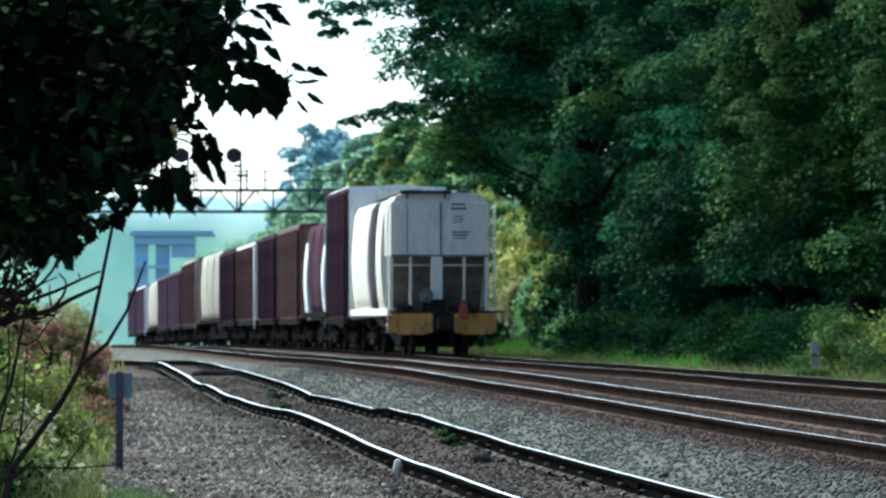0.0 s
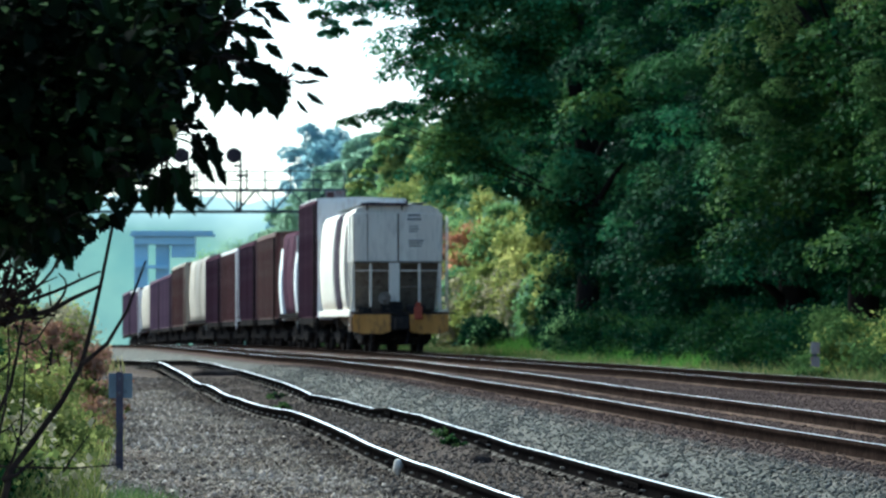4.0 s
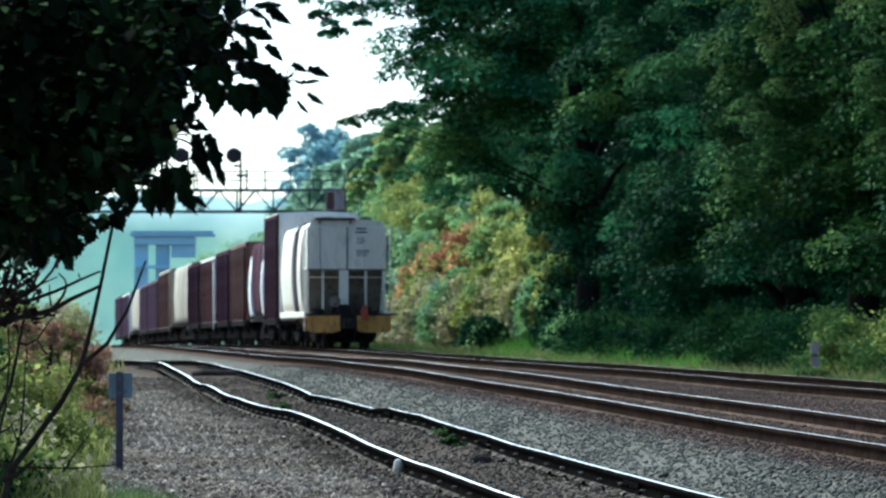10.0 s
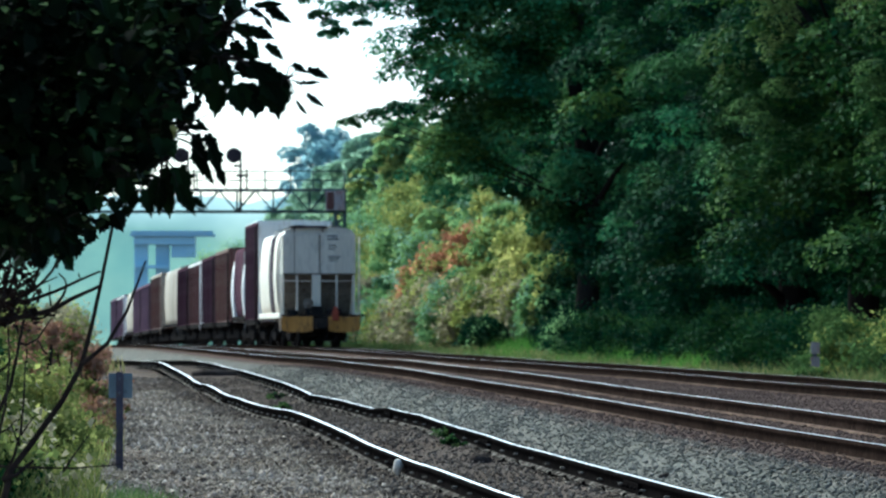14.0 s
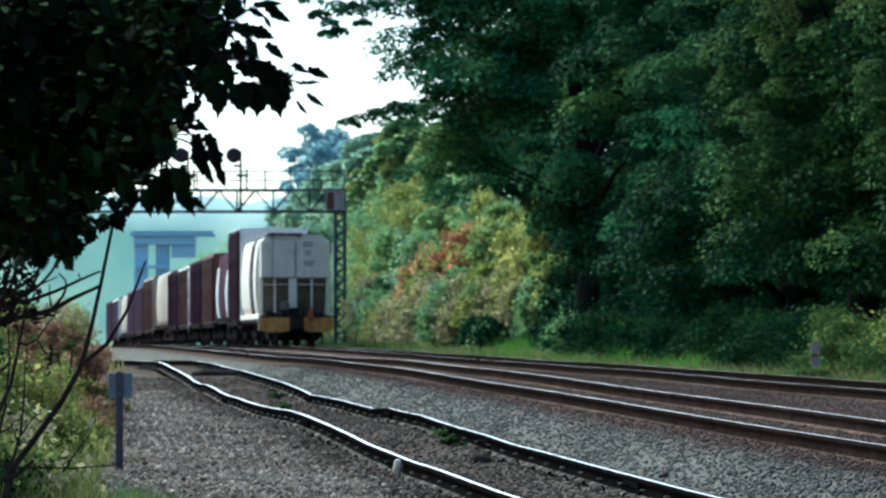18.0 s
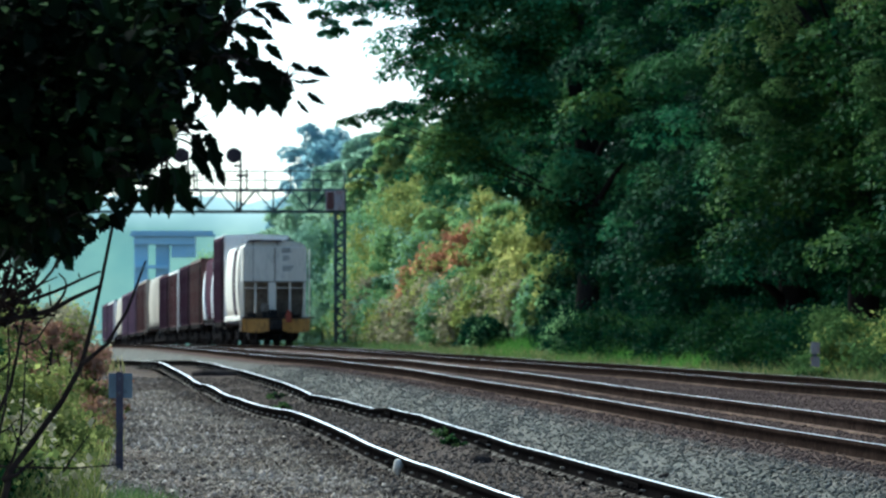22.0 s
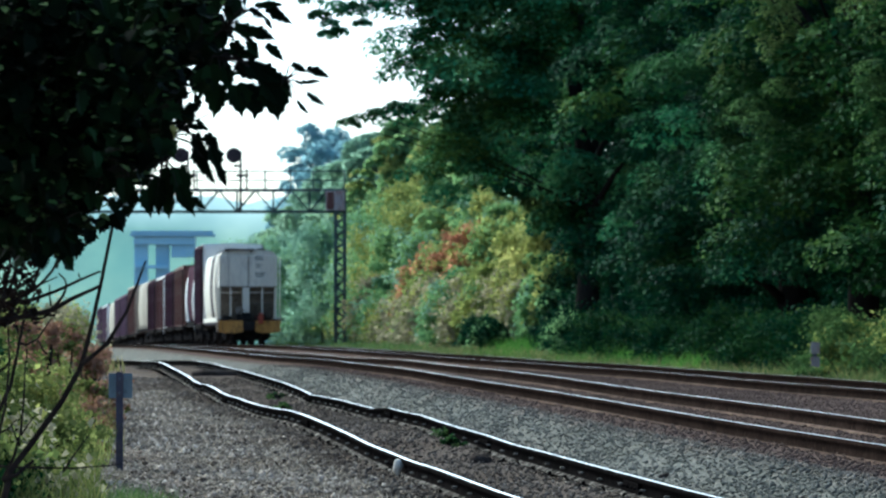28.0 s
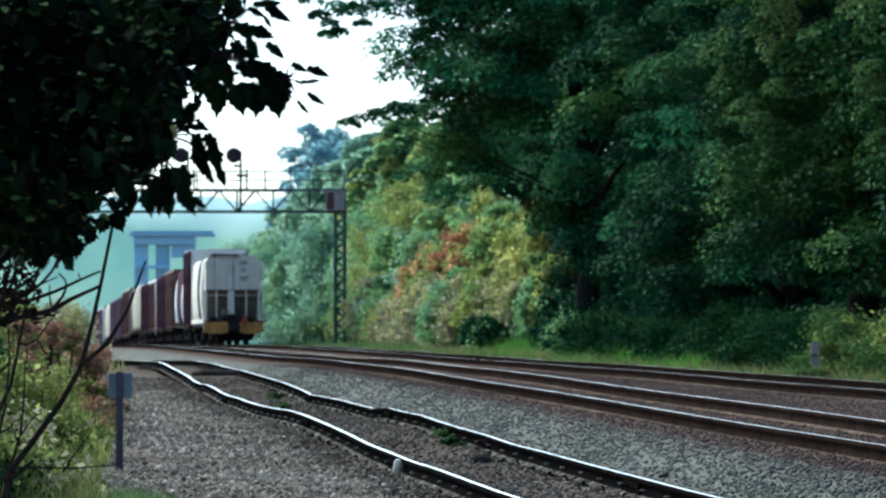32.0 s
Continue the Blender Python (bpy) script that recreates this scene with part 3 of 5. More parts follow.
def tree(off, d, height, spread, mats, label, seed, leaf=0.13, clumps=90, count=12000, low=0.06, mix=0.3, lean=(0, 0), category="tree", group="lineside trees", open_low=0.0, extra=()):
    """A broadleaved tree: tapered trunk, forked limbs, crown of many leafy clumps with gaps."""
    rng = np.random.default_rng(seed)
    root = at(off, d, -0.05)
    tr = empty("tree", Matrix.Translation(root))
    tagged(tr, label, category, group)
    trunk_r = 0.018 * height + 0.04
    bends = [Vector((rng.normal(0, 0.02) * height * k, rng.normal(0, 0.02) * height * k, height * 0.8 * k)) for k in (0, 0.15, 0.35, 0.6, 0.85, 1)]
    bm = bmesh.new()
    tube(bm, bends, [trunk_r * q for q in (1.25, 1.0, 0.8, 0.55, 0.3, 0.12)], 9)
    part("trunk", bm, M_BARK, tr)
    cs, rs = [], []
    for i in range(clumps):
        u = rng.random()
        h = height * (low + (1 - low) * u)
        prof = math.sin(math.pi * min(1, max(0.05, (0.20 + 0.8 * (h / height)) ** 0.9))) ** 0.6
        if h < open_low:
            prof *= 0.75
        a = rng.uniform(0, 2 * math.pi)
        r = spread * prof * (0.35 + 0.65 * math.sqrt(rng.random())) * rng.uniform(0.85, 1.15)
        cs.append((math.cos(a) * r + lean[0] * u, math.sin(a) * r + lean[1] * u, h))
        q = rng.uniform(0.5, 1.0) * spread * 0.27
        rs.append((q * rng.uniform(0.9, 1.4), q * rng.uniform(0.9, 1.4), q * rng.uniform(0.55, 0.85)))
    for x, z, r in extra:
        cs.append((x, 0.0, z))
        rs.append((r * 1.3, r, r * 0.7))
    cs, rs = np.array(cs), np.array(rs)
    for i in list(range(0, clumps, max(1, clumps // 9))) + list(range(clumps, min(clumps + 3, len(cs)))):
        c = Vector(cs[i])
        base = Vector((0, 0, max(0.3, c.z * 0.62)))
        mid = base.lerp(c, 0.5) + Vector((0, 0, 0.25))
        bm = bmesh.new()
        k = 0.4 if i < clumps else 0.12
        tube(bm, [base, mid, c], [trunk_r * k, trunk_r * k * 0.6, 0.015], 6)
        part("limb", bm, M_BARK, tr)
    ob = new("crown", crown_mesh("crown", rng, cs, rs, count, leaf, mats, mix))
    ob.parent = tr
    return tr


def shrub(name, off, d, height, spread, mats, label, seed, leaf=0.08, clumps=26, count=2200, mix=0.35, category="bush", group="lineside bushes", sink=0.1):
    """A bush: several stems and leafy clumps down to the ground."""
    rng = np.random.default_rng(seed)
    root = at(off, d, -sink)
    tr = empty(name, Matrix.Translation(root))
    tagged(tr, label, category, group)
    cs, rs = [], []
    for i in range(clumps):
        a, u = rng.uniform(0, 6.28), rng.random()
        r = spread * math.sqrt(rng.random()) * (1 - 0.55 * u ** 2)
        cs.append((math.cos(a) * r, math.sin(a) * r, height * (0.12 + 0.82 * u) * (1 - 0.25 * (r / spread) ** 2)))
        q = rng.uniform(0.45, 1.0) * min(spread, height) * 0.36
        rs.append((q * 1.15, q * 1.15, q * 0.95))
    cs, rs = np.array(cs), np.array(rs)
    for i in range(0, clumps, max(1, clumps // 5)):
        c = Vector(cs[i])
        bm = bmesh.new()
        tube(bm, [Vector((c.x * 0.2, c.y * 0.2, 0)), c * 0.55 + Vector((0, 0, 0.05)), c], [0.03, 0.02, 0.006], 5)
        part("stem", bm, M_BARK, tr)
    ob = new("foliage", crown_mesh("foliage", rng, cs, rs, count, leaf, mats, mix, up=0.35, shell=0.12, spread=0.9, fuzz=0.38))
    ob.parent = tr
    return tr


def blades(name, rng, offs, ds, height, wide, mat, label, category="grass", lean=0.35):
    """Grass or weeds: tapering bent blades that stand on the ground, one object."""
    n = len(offs)
    root = np.array([at(o, q, -0.02) for o, q in zip(offs, ds)])
    h = height * rng.uniform(0.45, 1.25, n)
    a = rng.uniform(0, 6.28, n)
    side = np.stack([np.cos(a), np.sin(a), 0 * a], 1) * (wide * rng.uniform(0.6, 1.4, n))[:, None]
    bend = rng.normal(0, lean, (n, 3)) * h[:, None]
    bend[:, 2] = 0
    up = np.stack([0 * h, 0 * h, h], 1)
    v = np.stack([root - side, root + side, root + up * 0.6 + bend * 0.35 + side * 0.7, root + up * 0.6 + bend * 0.35 - side * 0.7, root + up + bend], 1).reshape(-1, 3)
    i = 5 * np.arange(n)[:, None]
    f = np.concatenate([i + np.array([[0, 1, 2]]), i + np.array([[0, 2, 3]]), i + np.array([[3, 2, 4]])], 1).reshape(-1, 3)
    ob = new(name, raw_mesh(name, v, f, 3, [mat]))
    return tagged(ob, label, category, kind="stuff")


# ---- woods beyond the tracks ----
def woods():
    dark = "tall broadleaved tree with dense dark green crown beside the tracks"
    vine = "broadleaved tree hung with lighter green vines"
    rows = [  # offset, distance, height, spread, leaves, label
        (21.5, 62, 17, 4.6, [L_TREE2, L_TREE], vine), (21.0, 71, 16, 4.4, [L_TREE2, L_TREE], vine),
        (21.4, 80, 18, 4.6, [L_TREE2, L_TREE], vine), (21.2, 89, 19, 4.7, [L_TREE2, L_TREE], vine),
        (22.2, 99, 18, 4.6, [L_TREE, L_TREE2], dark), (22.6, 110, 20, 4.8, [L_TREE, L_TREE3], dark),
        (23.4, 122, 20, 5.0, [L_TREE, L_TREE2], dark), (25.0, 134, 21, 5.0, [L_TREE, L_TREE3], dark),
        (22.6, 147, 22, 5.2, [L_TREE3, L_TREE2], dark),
    ]
    for i, (o, d, h, s, mats, label) in enumerate(rows):
        extra = [(x - 22.6 + LEAN * 147, z, r) for x, z, r in ((-2.3, 8.6, 0.5), (-2.9, 8.4, 0.45), (-3.5, 8.3, 0.35), (-1.6, 8.8, 0.5), (-3.6, 12.5, 0.4), (-2.9, 12.8, 0.5), (-4.2, 12.0, 0.3), (-3.0, 12.0, 0.3), (-4.6, 12.3, 0.35), (-4.0, 12.6, 0.45), (-3.3, 12.4, 0.5), (-4.3, 11.6, 0.3), (-3.4, 13.2, 0.5), (-2.4, 12.6, 0.5), (-4.9, 12.9, 0.35), (-3.9, 11.7, 0.3), (-0.9, 6.4, 0.7), (0.2, 5.6, 0.7))] if d == 147 else ()
        if extra:
            er = random.Random(5)
            extra += [(er.uniform(-1.5, 3.2) - 22.6 + LEAN * 147, er.uniform(8.2, 14.5), er.uniform(0.8, 1.2)) for k in range(64)]
            extra += [(x - 22.6 + LEAN * 147, z, r) for x, z, r in ((0.3, 11.7, 0.9), (0.9, 12.1, 1.0), (0.2, 12.5, 0.9), (1.3, 11.5, 1.0), (0.6, 11.1, 0.8), (0.2, 9.1, 0.7), (0.3, 8.3, 0.7), (0.9, 9.6, 0.8), (0.5, 10.3, 0.8))]
            extra += [(er.uniform(0.3, 1.7) - 22.6 + LEAN * 147, er.uniform(6.6, 8.4), er.uniform(0.6, 0.9)) for k in range(10)]
            extra += [(er.uniform(-1.4, 2.2), er.uniform(1.6, 6.6), er.uniform(0.7, 1.0)) for k in range(18)]
        grown = tree(o, d, h, s, mats, label, 100 + i, leaf=0.105 if d < 120 else 0.14, clumps=150, count=30000 if d < 75 else 74000, low=0.06 if d < 86 else 0.10 if d < 140 else 0.30, mix=0.42 if d > 140 else 0.3, open_low=6.0, extra=extra)
        if d in (80, 89, 99):
            vr = np.random.default_rng(330 + i)
            cs = np.array([(-3.5 + 0.35 * math.sin(k * 0.9) + vr.normal(0, 0.2), -3.4 + vr.normal(0, 0.2), 4.2 + 0.26 * k) for k in range(15)])
            rs = np.array([(q, q, q * 0.8) for q in vr.uniform(0.3, 0.55, 15)])
            vine_ob = new("vine", crown_mesh("vine", vr, cs, rs, 3600, 0.07, [L_VERGE, L_TREE2], 0.4))
            vine_ob.parent = grown
            tagged(vine_ob, "yellow-green vine hanging on the crown")
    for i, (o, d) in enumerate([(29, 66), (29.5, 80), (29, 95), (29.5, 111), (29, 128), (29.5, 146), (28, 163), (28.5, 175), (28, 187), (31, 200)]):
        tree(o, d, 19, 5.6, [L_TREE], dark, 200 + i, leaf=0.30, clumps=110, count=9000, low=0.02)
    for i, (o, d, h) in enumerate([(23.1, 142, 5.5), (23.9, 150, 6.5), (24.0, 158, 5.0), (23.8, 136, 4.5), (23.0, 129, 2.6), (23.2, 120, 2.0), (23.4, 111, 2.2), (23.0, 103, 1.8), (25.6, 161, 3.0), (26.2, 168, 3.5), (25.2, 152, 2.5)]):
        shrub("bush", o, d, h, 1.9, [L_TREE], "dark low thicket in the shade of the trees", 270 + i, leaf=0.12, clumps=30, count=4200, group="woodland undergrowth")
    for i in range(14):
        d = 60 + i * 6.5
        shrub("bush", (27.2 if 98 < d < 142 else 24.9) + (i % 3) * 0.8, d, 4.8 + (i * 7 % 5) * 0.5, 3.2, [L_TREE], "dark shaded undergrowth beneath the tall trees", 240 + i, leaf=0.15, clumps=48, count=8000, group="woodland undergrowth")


def lineside():
    kinds = {
        "green": ([L_MID, L_HAZE], "leafy green lineside bush"),
        "yg": ([L_YG, L_MID], "yellowing green lineside bush"),
        "yellow": ([L_YELLOW, L_YG], "bush turned yellow in early autumn"),
        "red": ([L_RED, L_YG], "bush with russet red autumn leaves"),
        "brown": ([L_BROWN, L_YG], "dry brown and olive weedy bush"),
        "dark": ([L_TREE, L_MID], "dark green low bush"),
    }
    rows = [  # offset, distance, height, spread, kind
        (17.6, 66, 1.3, 1.1, "green"), (18.3, 73, 1.8, 1.3, "green"), (17.6, 80, 1.3, 1.0, "yg"), (18.4, 88, 1.5, 1.2, "green"), (18.2, 83, 1.5, 1.0, "yg"), (18.0, 77, 1.4, 1.0, "yg"), (18.5, 92, 1.3, 1.1, "green"),
        (19.0, 95, 1.3, 1.3, "dark"), (18.8, 104, 0.9, 1.3, "dark"), (17.3, 61, 0.9, 0.9, "yg"), (19.8, 118, 0.7, 1.2, "dark"), (20.7, 131, 0.9, 1.0, "dark"), (20.3, 126, 0.8, 0.9, "dark"), (15.9, 75.3, 0.45, 0.5, "yg"), (18.6, 112, 1.3, 1.2, "dark"), (18.8, 120, 1.4, 1.2, "dark"), (19.1, 127, 1.3, 1.1, "dark"), (18.5, 106, 1.2, 1.0, "dark"), (19.6, 133, 1.1, 1.0, "dark"), (18.7, 99, 1.6, 1.2, "dark"),
        (21.7, 250, 8.0, 2.4, "green"), (21.0, 262, 6.6, 2.2, "green"), (21.5, 284, 8.4, 2.8, "green"), (21.2, 310, 9.0, 3.0, "green"), (20.8, 345, 9.0, 3.2, "green"),
    ]
    for i, (o, d, h, s, k) in enumerate(rows):
        mats, label = kinds[k]
        big = h > 3
        # beyond 240 m the leaf colour itself carries the haze
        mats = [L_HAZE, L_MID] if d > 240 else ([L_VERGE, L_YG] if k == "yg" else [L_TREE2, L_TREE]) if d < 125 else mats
        shrub("bush", o, d, h, s, mats, label, 300 + i, leaf=0.06 if not big else 0.13, clumps=80 if big else 34, count=10000 if big else 4800)
    # a ragged bank of bushes: bearing, level of the top, distance, spread, kind
    bank = [
        (838, 188, 182, 1.6, "green"), (862, 196, 178, 1.6, "yg"), (890, 178, 176, 1.5, "green"), (915, 165, 172, 1.4, "yg"), (940, 150, 168, 1.3, "yellow"),
        (945, 130, 163, 1.5, "yellow"), (915, 140, 166, 1.4, "yellow"), (880, 138, 170, 1.7, "yg"), (850, 145, 175, 1.6, "yg"), (822, 138, 172, 1.1, "red"), (800, 60, 172, 0.9, "red"),
        (800, 128, 180, 1.2, "red"), (775, 110, 184, 1.3, "red"), (780, 92, 181, 1.8, "yg"), (750, 120, 192, 1.9, "green"), (735, 60, 188, 1.2, "red"), (722, 170, 200, 2.2, "yg"),
        (700, 215, 210, 2.2, "yg"), (690, 120, 198, 1.8, "green"), (672, 190, 218, 2.2, "green"), (655, 120, 212, 2.0, "yg"), (640, 160, 226, 2.2, "green"), (668, 40, 205, 1.6, "brown"),
        (930, 30, 160, 1.3, "brown"), (905, 40, 164, 1.5, "brown"), (870, 60, 166, 1.5, "yg"), (840, 40, 168, 1.5, "brown"), (812, 50, 171, 1.6, "green"), (790, 20, 173, 1.5, "brown"),
        (765, 30, 178, 1.6, "brown"), (740, 0, 182, 1.5, "brown"), (715, 10, 190, 1.6, "brown"), (692, -20, 196, 1.4, "yg"), (660, -20, 208, 1.6, "green"), (638, -30, 214, 1.3, "green"),
        (965, 45, 158, 1.2, "green"), (990, 10, 154, 1.0, "dark"), (1012, -20, 150, 1.0, "dark"), (962, 100, 160, 1.1, "yg"), (985, 70, 157, 1.0, "yg"), (1035, -20, 148, 1.0, "dark"), (1005, -40, 146, 0.8, "dark"), (850, -38, 158, 0.9, "dark"), (866, -45, 157, 0.8, "dark"), (835, 100, 184, 1.8, "green"), (905, 110, 176, 1.8, "green"),
    ]
    for i, (x, y, d, s, k) in enumerate(bank):
        off = (x + 40) * d / PX
        mats, label = kinds[k]
        h = EYE + y * d / PX - ground_z(off, d) + 0.1
        shrub("bush", off, d, h, s, mats, label, 360 + i, leaf=0.12, clumps=70, count=8000, mix=0.4 if k == "red" else 0.5 if k == "yellow" else 0.35)
    for i, (o, d, h, s) in enumerate([(26, 190, 11, 4.0), (26.5, 215, 12, 4.5), (26, 240, 13, 4.0), (26.5, 268, 13.5, 4.4), (27, 300, 13, 4.6), (28, 335, 13, 5), (31, 282, 15, 5.5), (33, 320, 15.5, 6), (25.5, 255, 12, 4)]):
        tree(o, d, h, s, [L_MID, L_YG] if d < 250 else [L_HAZE, L_MID], "broadleaved tree well up the line, leaves paled for haze", 400 + i, leaf=0.3, clumps=110, count=16000, low=0.05, mix=0.4 if d < 250 else 0.1)
    for i, (x, h, d) in enumerate([(-238, 23, 420), (-200, 24, 440), (-165, 22, 430), (-265, 15, 455), (-120, 22, 460), (-218, 20, 400), (-180, 19, 405)]):
        off = x * d / PX + LEAN * d
        tree(off, d, h + 1, 4.6, [L_FAR], "distant tree with blue-green haze in its leaf colour", 430 + i, leaf=0.4, clumps=90, count=12000, low=0.03)


# ---- far distance ----
def far_woods():
    """A wooded ridge far behind everything, with an uneven skyline."""
    bm = bmesh.new()
    n = 700
    top, low = [], []
    for i in range(n + 1):
        x = -900 + 1800 * i / n
        z = 40 + 4 * noise.noise((x * 0.012, 3, 0)) + 2.5 * noise.noise((x * 0.06, 7, 0)) + 1.2 * noise.noise((x * 0.25, 1, 0))
        y = 1500 - 0.00012 * x * x
        top.append(bm.verts.new((x, y, z)))
        low.append(bm.verts.new((x, y - 60, -40)))
    for i in range(n):
        bm.faces.new((low[i], low[i + 1], top[i + 1], top[i])).smooth = True
    tagged(part("backdrop", bm, M_FAR), "wooded hillside backdrop with glowing teal haze painted in", "distance", kind="structure")


def overpass():
    d = 700
    k = d / PX
    root = empty("overpass_bridge", Matrix.Translation((0, d, EYE)))
    tagged(root, "distant steel road bridge on tall piers, haze blue in its colour", "bridge")

    def b(x0, x1, y0, y1, depth=1.2, shift=0.0):
        return boxes([(((x0 - 784) * k, shift - depth, (530 - y1) * k), ((x1 - 784) * k, shift + depth, (530 - y0) * k))], 0.05)
    part("deck", b(232, 380, 414, 419, 3.0), M_BRIDGE, root)
    part("girder", b(238, 346, 419.3, 433, 2.2), M_BRIDGE, root)
    for x in (238, 276):
        part("pier", b(x, x + 24, 433, 672, 0.9), M_BRIDGE, root)
    part("haunch", b(304, 346, 433, 456, 1.4), M_BRIDGE, root)
    part("cross_beam", b(240, 298, 470, 476, 0.6, -1.6), M_BRIDGE, root)
    part("parapet", b(234, 378, 409, 414, 0.15, -2.8), M_BRIDGE, root)


def gantry():
    """The signal bridge over the tracks: two chords with lattice, a trestle post, rails and signals."""
    d = 206.0
    k = d / PX
    root = empty("signal_gantry", Matrix.Translation((0, d, EYE)))
    tagged(root, "weathered steel signal bridge spanning the tracks", "signal bridge")

    def p(x, y, q=0.0):
        return Vector(((x - 784) * k, q, (530 - y) * k))
    x0, x1 = -30, 612
    for y in (337, 375):
        for q in (-0.55, 0.55):
            bm = boxes([(p(x0, y + 2.2, q - 0.05), p(x1, y - 2.2, q + 0.05))], 0.01)
            part("chord", bm, M_GANTRY, root)
    xs = [x0 + (x1 - x0) * i / 10 for i in range(11)]
    for i in range(10):
        a, b = xs[i], xs[i + 1]
        m = (a + b) / 2
        for q in (-0.55, 0.55):
            bm = bmesh.new()
            rod(bm, p(a, 375, q), p(m, 337, q), 0.032)
            rod(bm, p(m, 337, q), p(b, 375, q), 0.032)
            rod(bm, p(a, 375, q), p(a, 337, q), 0.03)
            part("lattice", bm, M_GANTRY, root)
    bottom = (1.6 - rail_main(d) + 0.5) / k + 530
    for xa in (594, -28):
        for q in (-0.55, 0.55):
            for u in (0, 16):
                bm = boxes([(p(xa + u - 2.6, bottom, q - 0.08), p(xa + u + 2.6, 337, q + 0.08))], 0.008)
                part("post", bm, M_GANTRY, root)
            y = 375
            while y < bottom - 20:
                bm = bmesh.new()
                tube(bm, [p(xa, y, q), p(xa + 16, y + 11, q), p(xa, y + 22, q)], [0.07] * 3, 6)
                part("post_lacing", bm, M_GANTRY, root)
                y += 22
    bm = boxes([(p(x0, 338, -0.5), p(x1, 336.4, 0.5))])
    part("walkway", bm, M_GANTRY, root)
    bm = bmesh.new()
    rod(bm, p(x0, 304, -0.55), p(x1, 304, -0.55), 0.036)
    rod(bm, p(x0, 320, -0.55), p(x1, 320, -0.55), 0.03)
    part("handrail", bm, M_GANTRY, root)
    for x in (515, 555, 610, 470, 350, 250, 180):
        bm = bmesh.new()
        rod(bm, p(x, 337, -0.55), p(x, 302, -0.55), 0.045)
        part("rail_post", bm, M_GANTRY, root)
    bm = boxes([(p(577, 373, -0.85), p(611, 339, -0.57))], 0.02)
    cab = part("relay_cabinet", bm, M_CABINET, root, "pale relay cabinet streaked with rust")
    part("cabinet_door", boxes([(p(579, 371, -0.88), p(592, 341, -0.852))], 0.008), M_BROWN, cab)
    for x, lit in ((427, False), (334, False), (297, True)):
        bm = bmesh.new()
        rod(bm, p(x, 374, -0.6), p(x, 268, -0.6), 0.06, 8)
        mast = part("signal_mast", bm, M_SIGNAL, root, "dark steel signal mast")
        bm = bmesh.new()
        disc(bm, p(x - 12, 276, -0.78), 0.40, 0.05, (0, 1, 0), 24)
        part("target_disc", bm, M_SIGNAL, mast, "round black signal target")
        bm = boxes([(p(x - 18, 285, -0.72), p(x - 6, 267, -0.45))], 0.04)
        part("signal_housing", bm, M_SIGNAL, mast)
        bm = bmesh.new()
        disc(bm, p(x - 12, 276, -0.815), 0.10 if lit else 0.12, 0.02, (0, 1, 0), 16)
        part("lens", bm, M_LAMPRED if lit else M_SIGNAL, mast, "glowing red signal lens" if lit else "")
        bm = boxes([(p(x - 8, 314, -0.75), p(x + 14, 309, -0.45)), (p(x + 9, 337, -0.7), p(x + 12, 300, -0.6)), (p(x - 12, 297, -0.7), p(x - 2, 292, -0.55))], 0.01)
        part("service_platform", bm, M_SIGNAL, mast)


far_woods()
overpass()
gantry()
woods()
lineside()


# ---- train ----
SPEED = 2.75
START = 108.7


def truck(parent, y, seed, spin):
    """A two-axle freight truck: side frames, bolster, springs, wheels."""
    tk = part("truck_bolster", boxes([((-1.05, y - 0.22, 0.42), (1.05, y + 0.22, 0.72))], 0.03), M_BLACK, parent)
    for s in (-1, 1):
        bm = boxes([((s * 0.98 - 0.07, y - 1.15, 0.40), (s * 0.98 + 0.07, y + 1.15, 0.56)), ((s * 0.98 - 0.06, y - 0.55, 0.26), (s * 0.98 + 0.06, y + 0.55, 0.40)), ((s * 0.98 - 0.09, y - 1.05, 0.36), (s * 0.98 + 0.09, y - 0.72, 0.60)), ((s * 0.98 - 0.09, y + 0.72, 0.36), (s * 0.98 + 0.09, y + 1.05, 0.60))], 0.025)
        part("side_frame", bm, M_BLACK, tk)
    # brake beams, made deep to fill in the shade between the wheels
    for q in (-0.36, 0.36):
        part("brake_beam", boxes([((-1.02, y + q - 0.06, 0.20), (1.02, y + q + 0.06, 0.46)), ((-0.30, y + q - 0.05, 0.46), (0.30, y + q + 0.05, 0.66))], 0.02), M_BLACK, tk)
    for q in (-0.88, 0.88):
        bm = bmesh.new()
        rod(bm, (-0.95, 0, 0), (0.95, 0, 0), 0.075, 8)
        for s in (-1, 1):
            disc(bm, (s * 0.745, 0, 0), 0.42, 0.13, (1, 0, 0), 22)
            disc(bm, (s * 0.675, 0, 0), 0.45, 0.03, (1, 0, 0), 22)
            disc(bm, (s * 0.82, 0, 0), 0.17, 0.05, (1, 0, 0), 12)
        w = part("wheelset", bm, M_BLACK, parent, "dark steel wheelset")
        w.matrix_basis = pose(0, y + q, 0.42)
        spin.append((w, y + q))


def ladder(bm, x, y, z0, z1, wide, along='x', r=0.018, rungs=8):
    a = Vector((wide / 2, 0, 0)) if along == 'x' else Vector((0, wide / 2, 0))
    c = Vector((x, y, 0))
    for s in (-1, 1):
        rod(bm, c + a * s + Vector((0, 0, z0)), c + a * s + Vector((0, 0, z1)), r)
    for i in range(rungs):
        z = z0 + (z1 - z0) * (i + 0.5) / rungs
        rod(bm, c - a + Vector((0, 0, z)), c + a + Vector((0, 0, z)), r)
    return bm


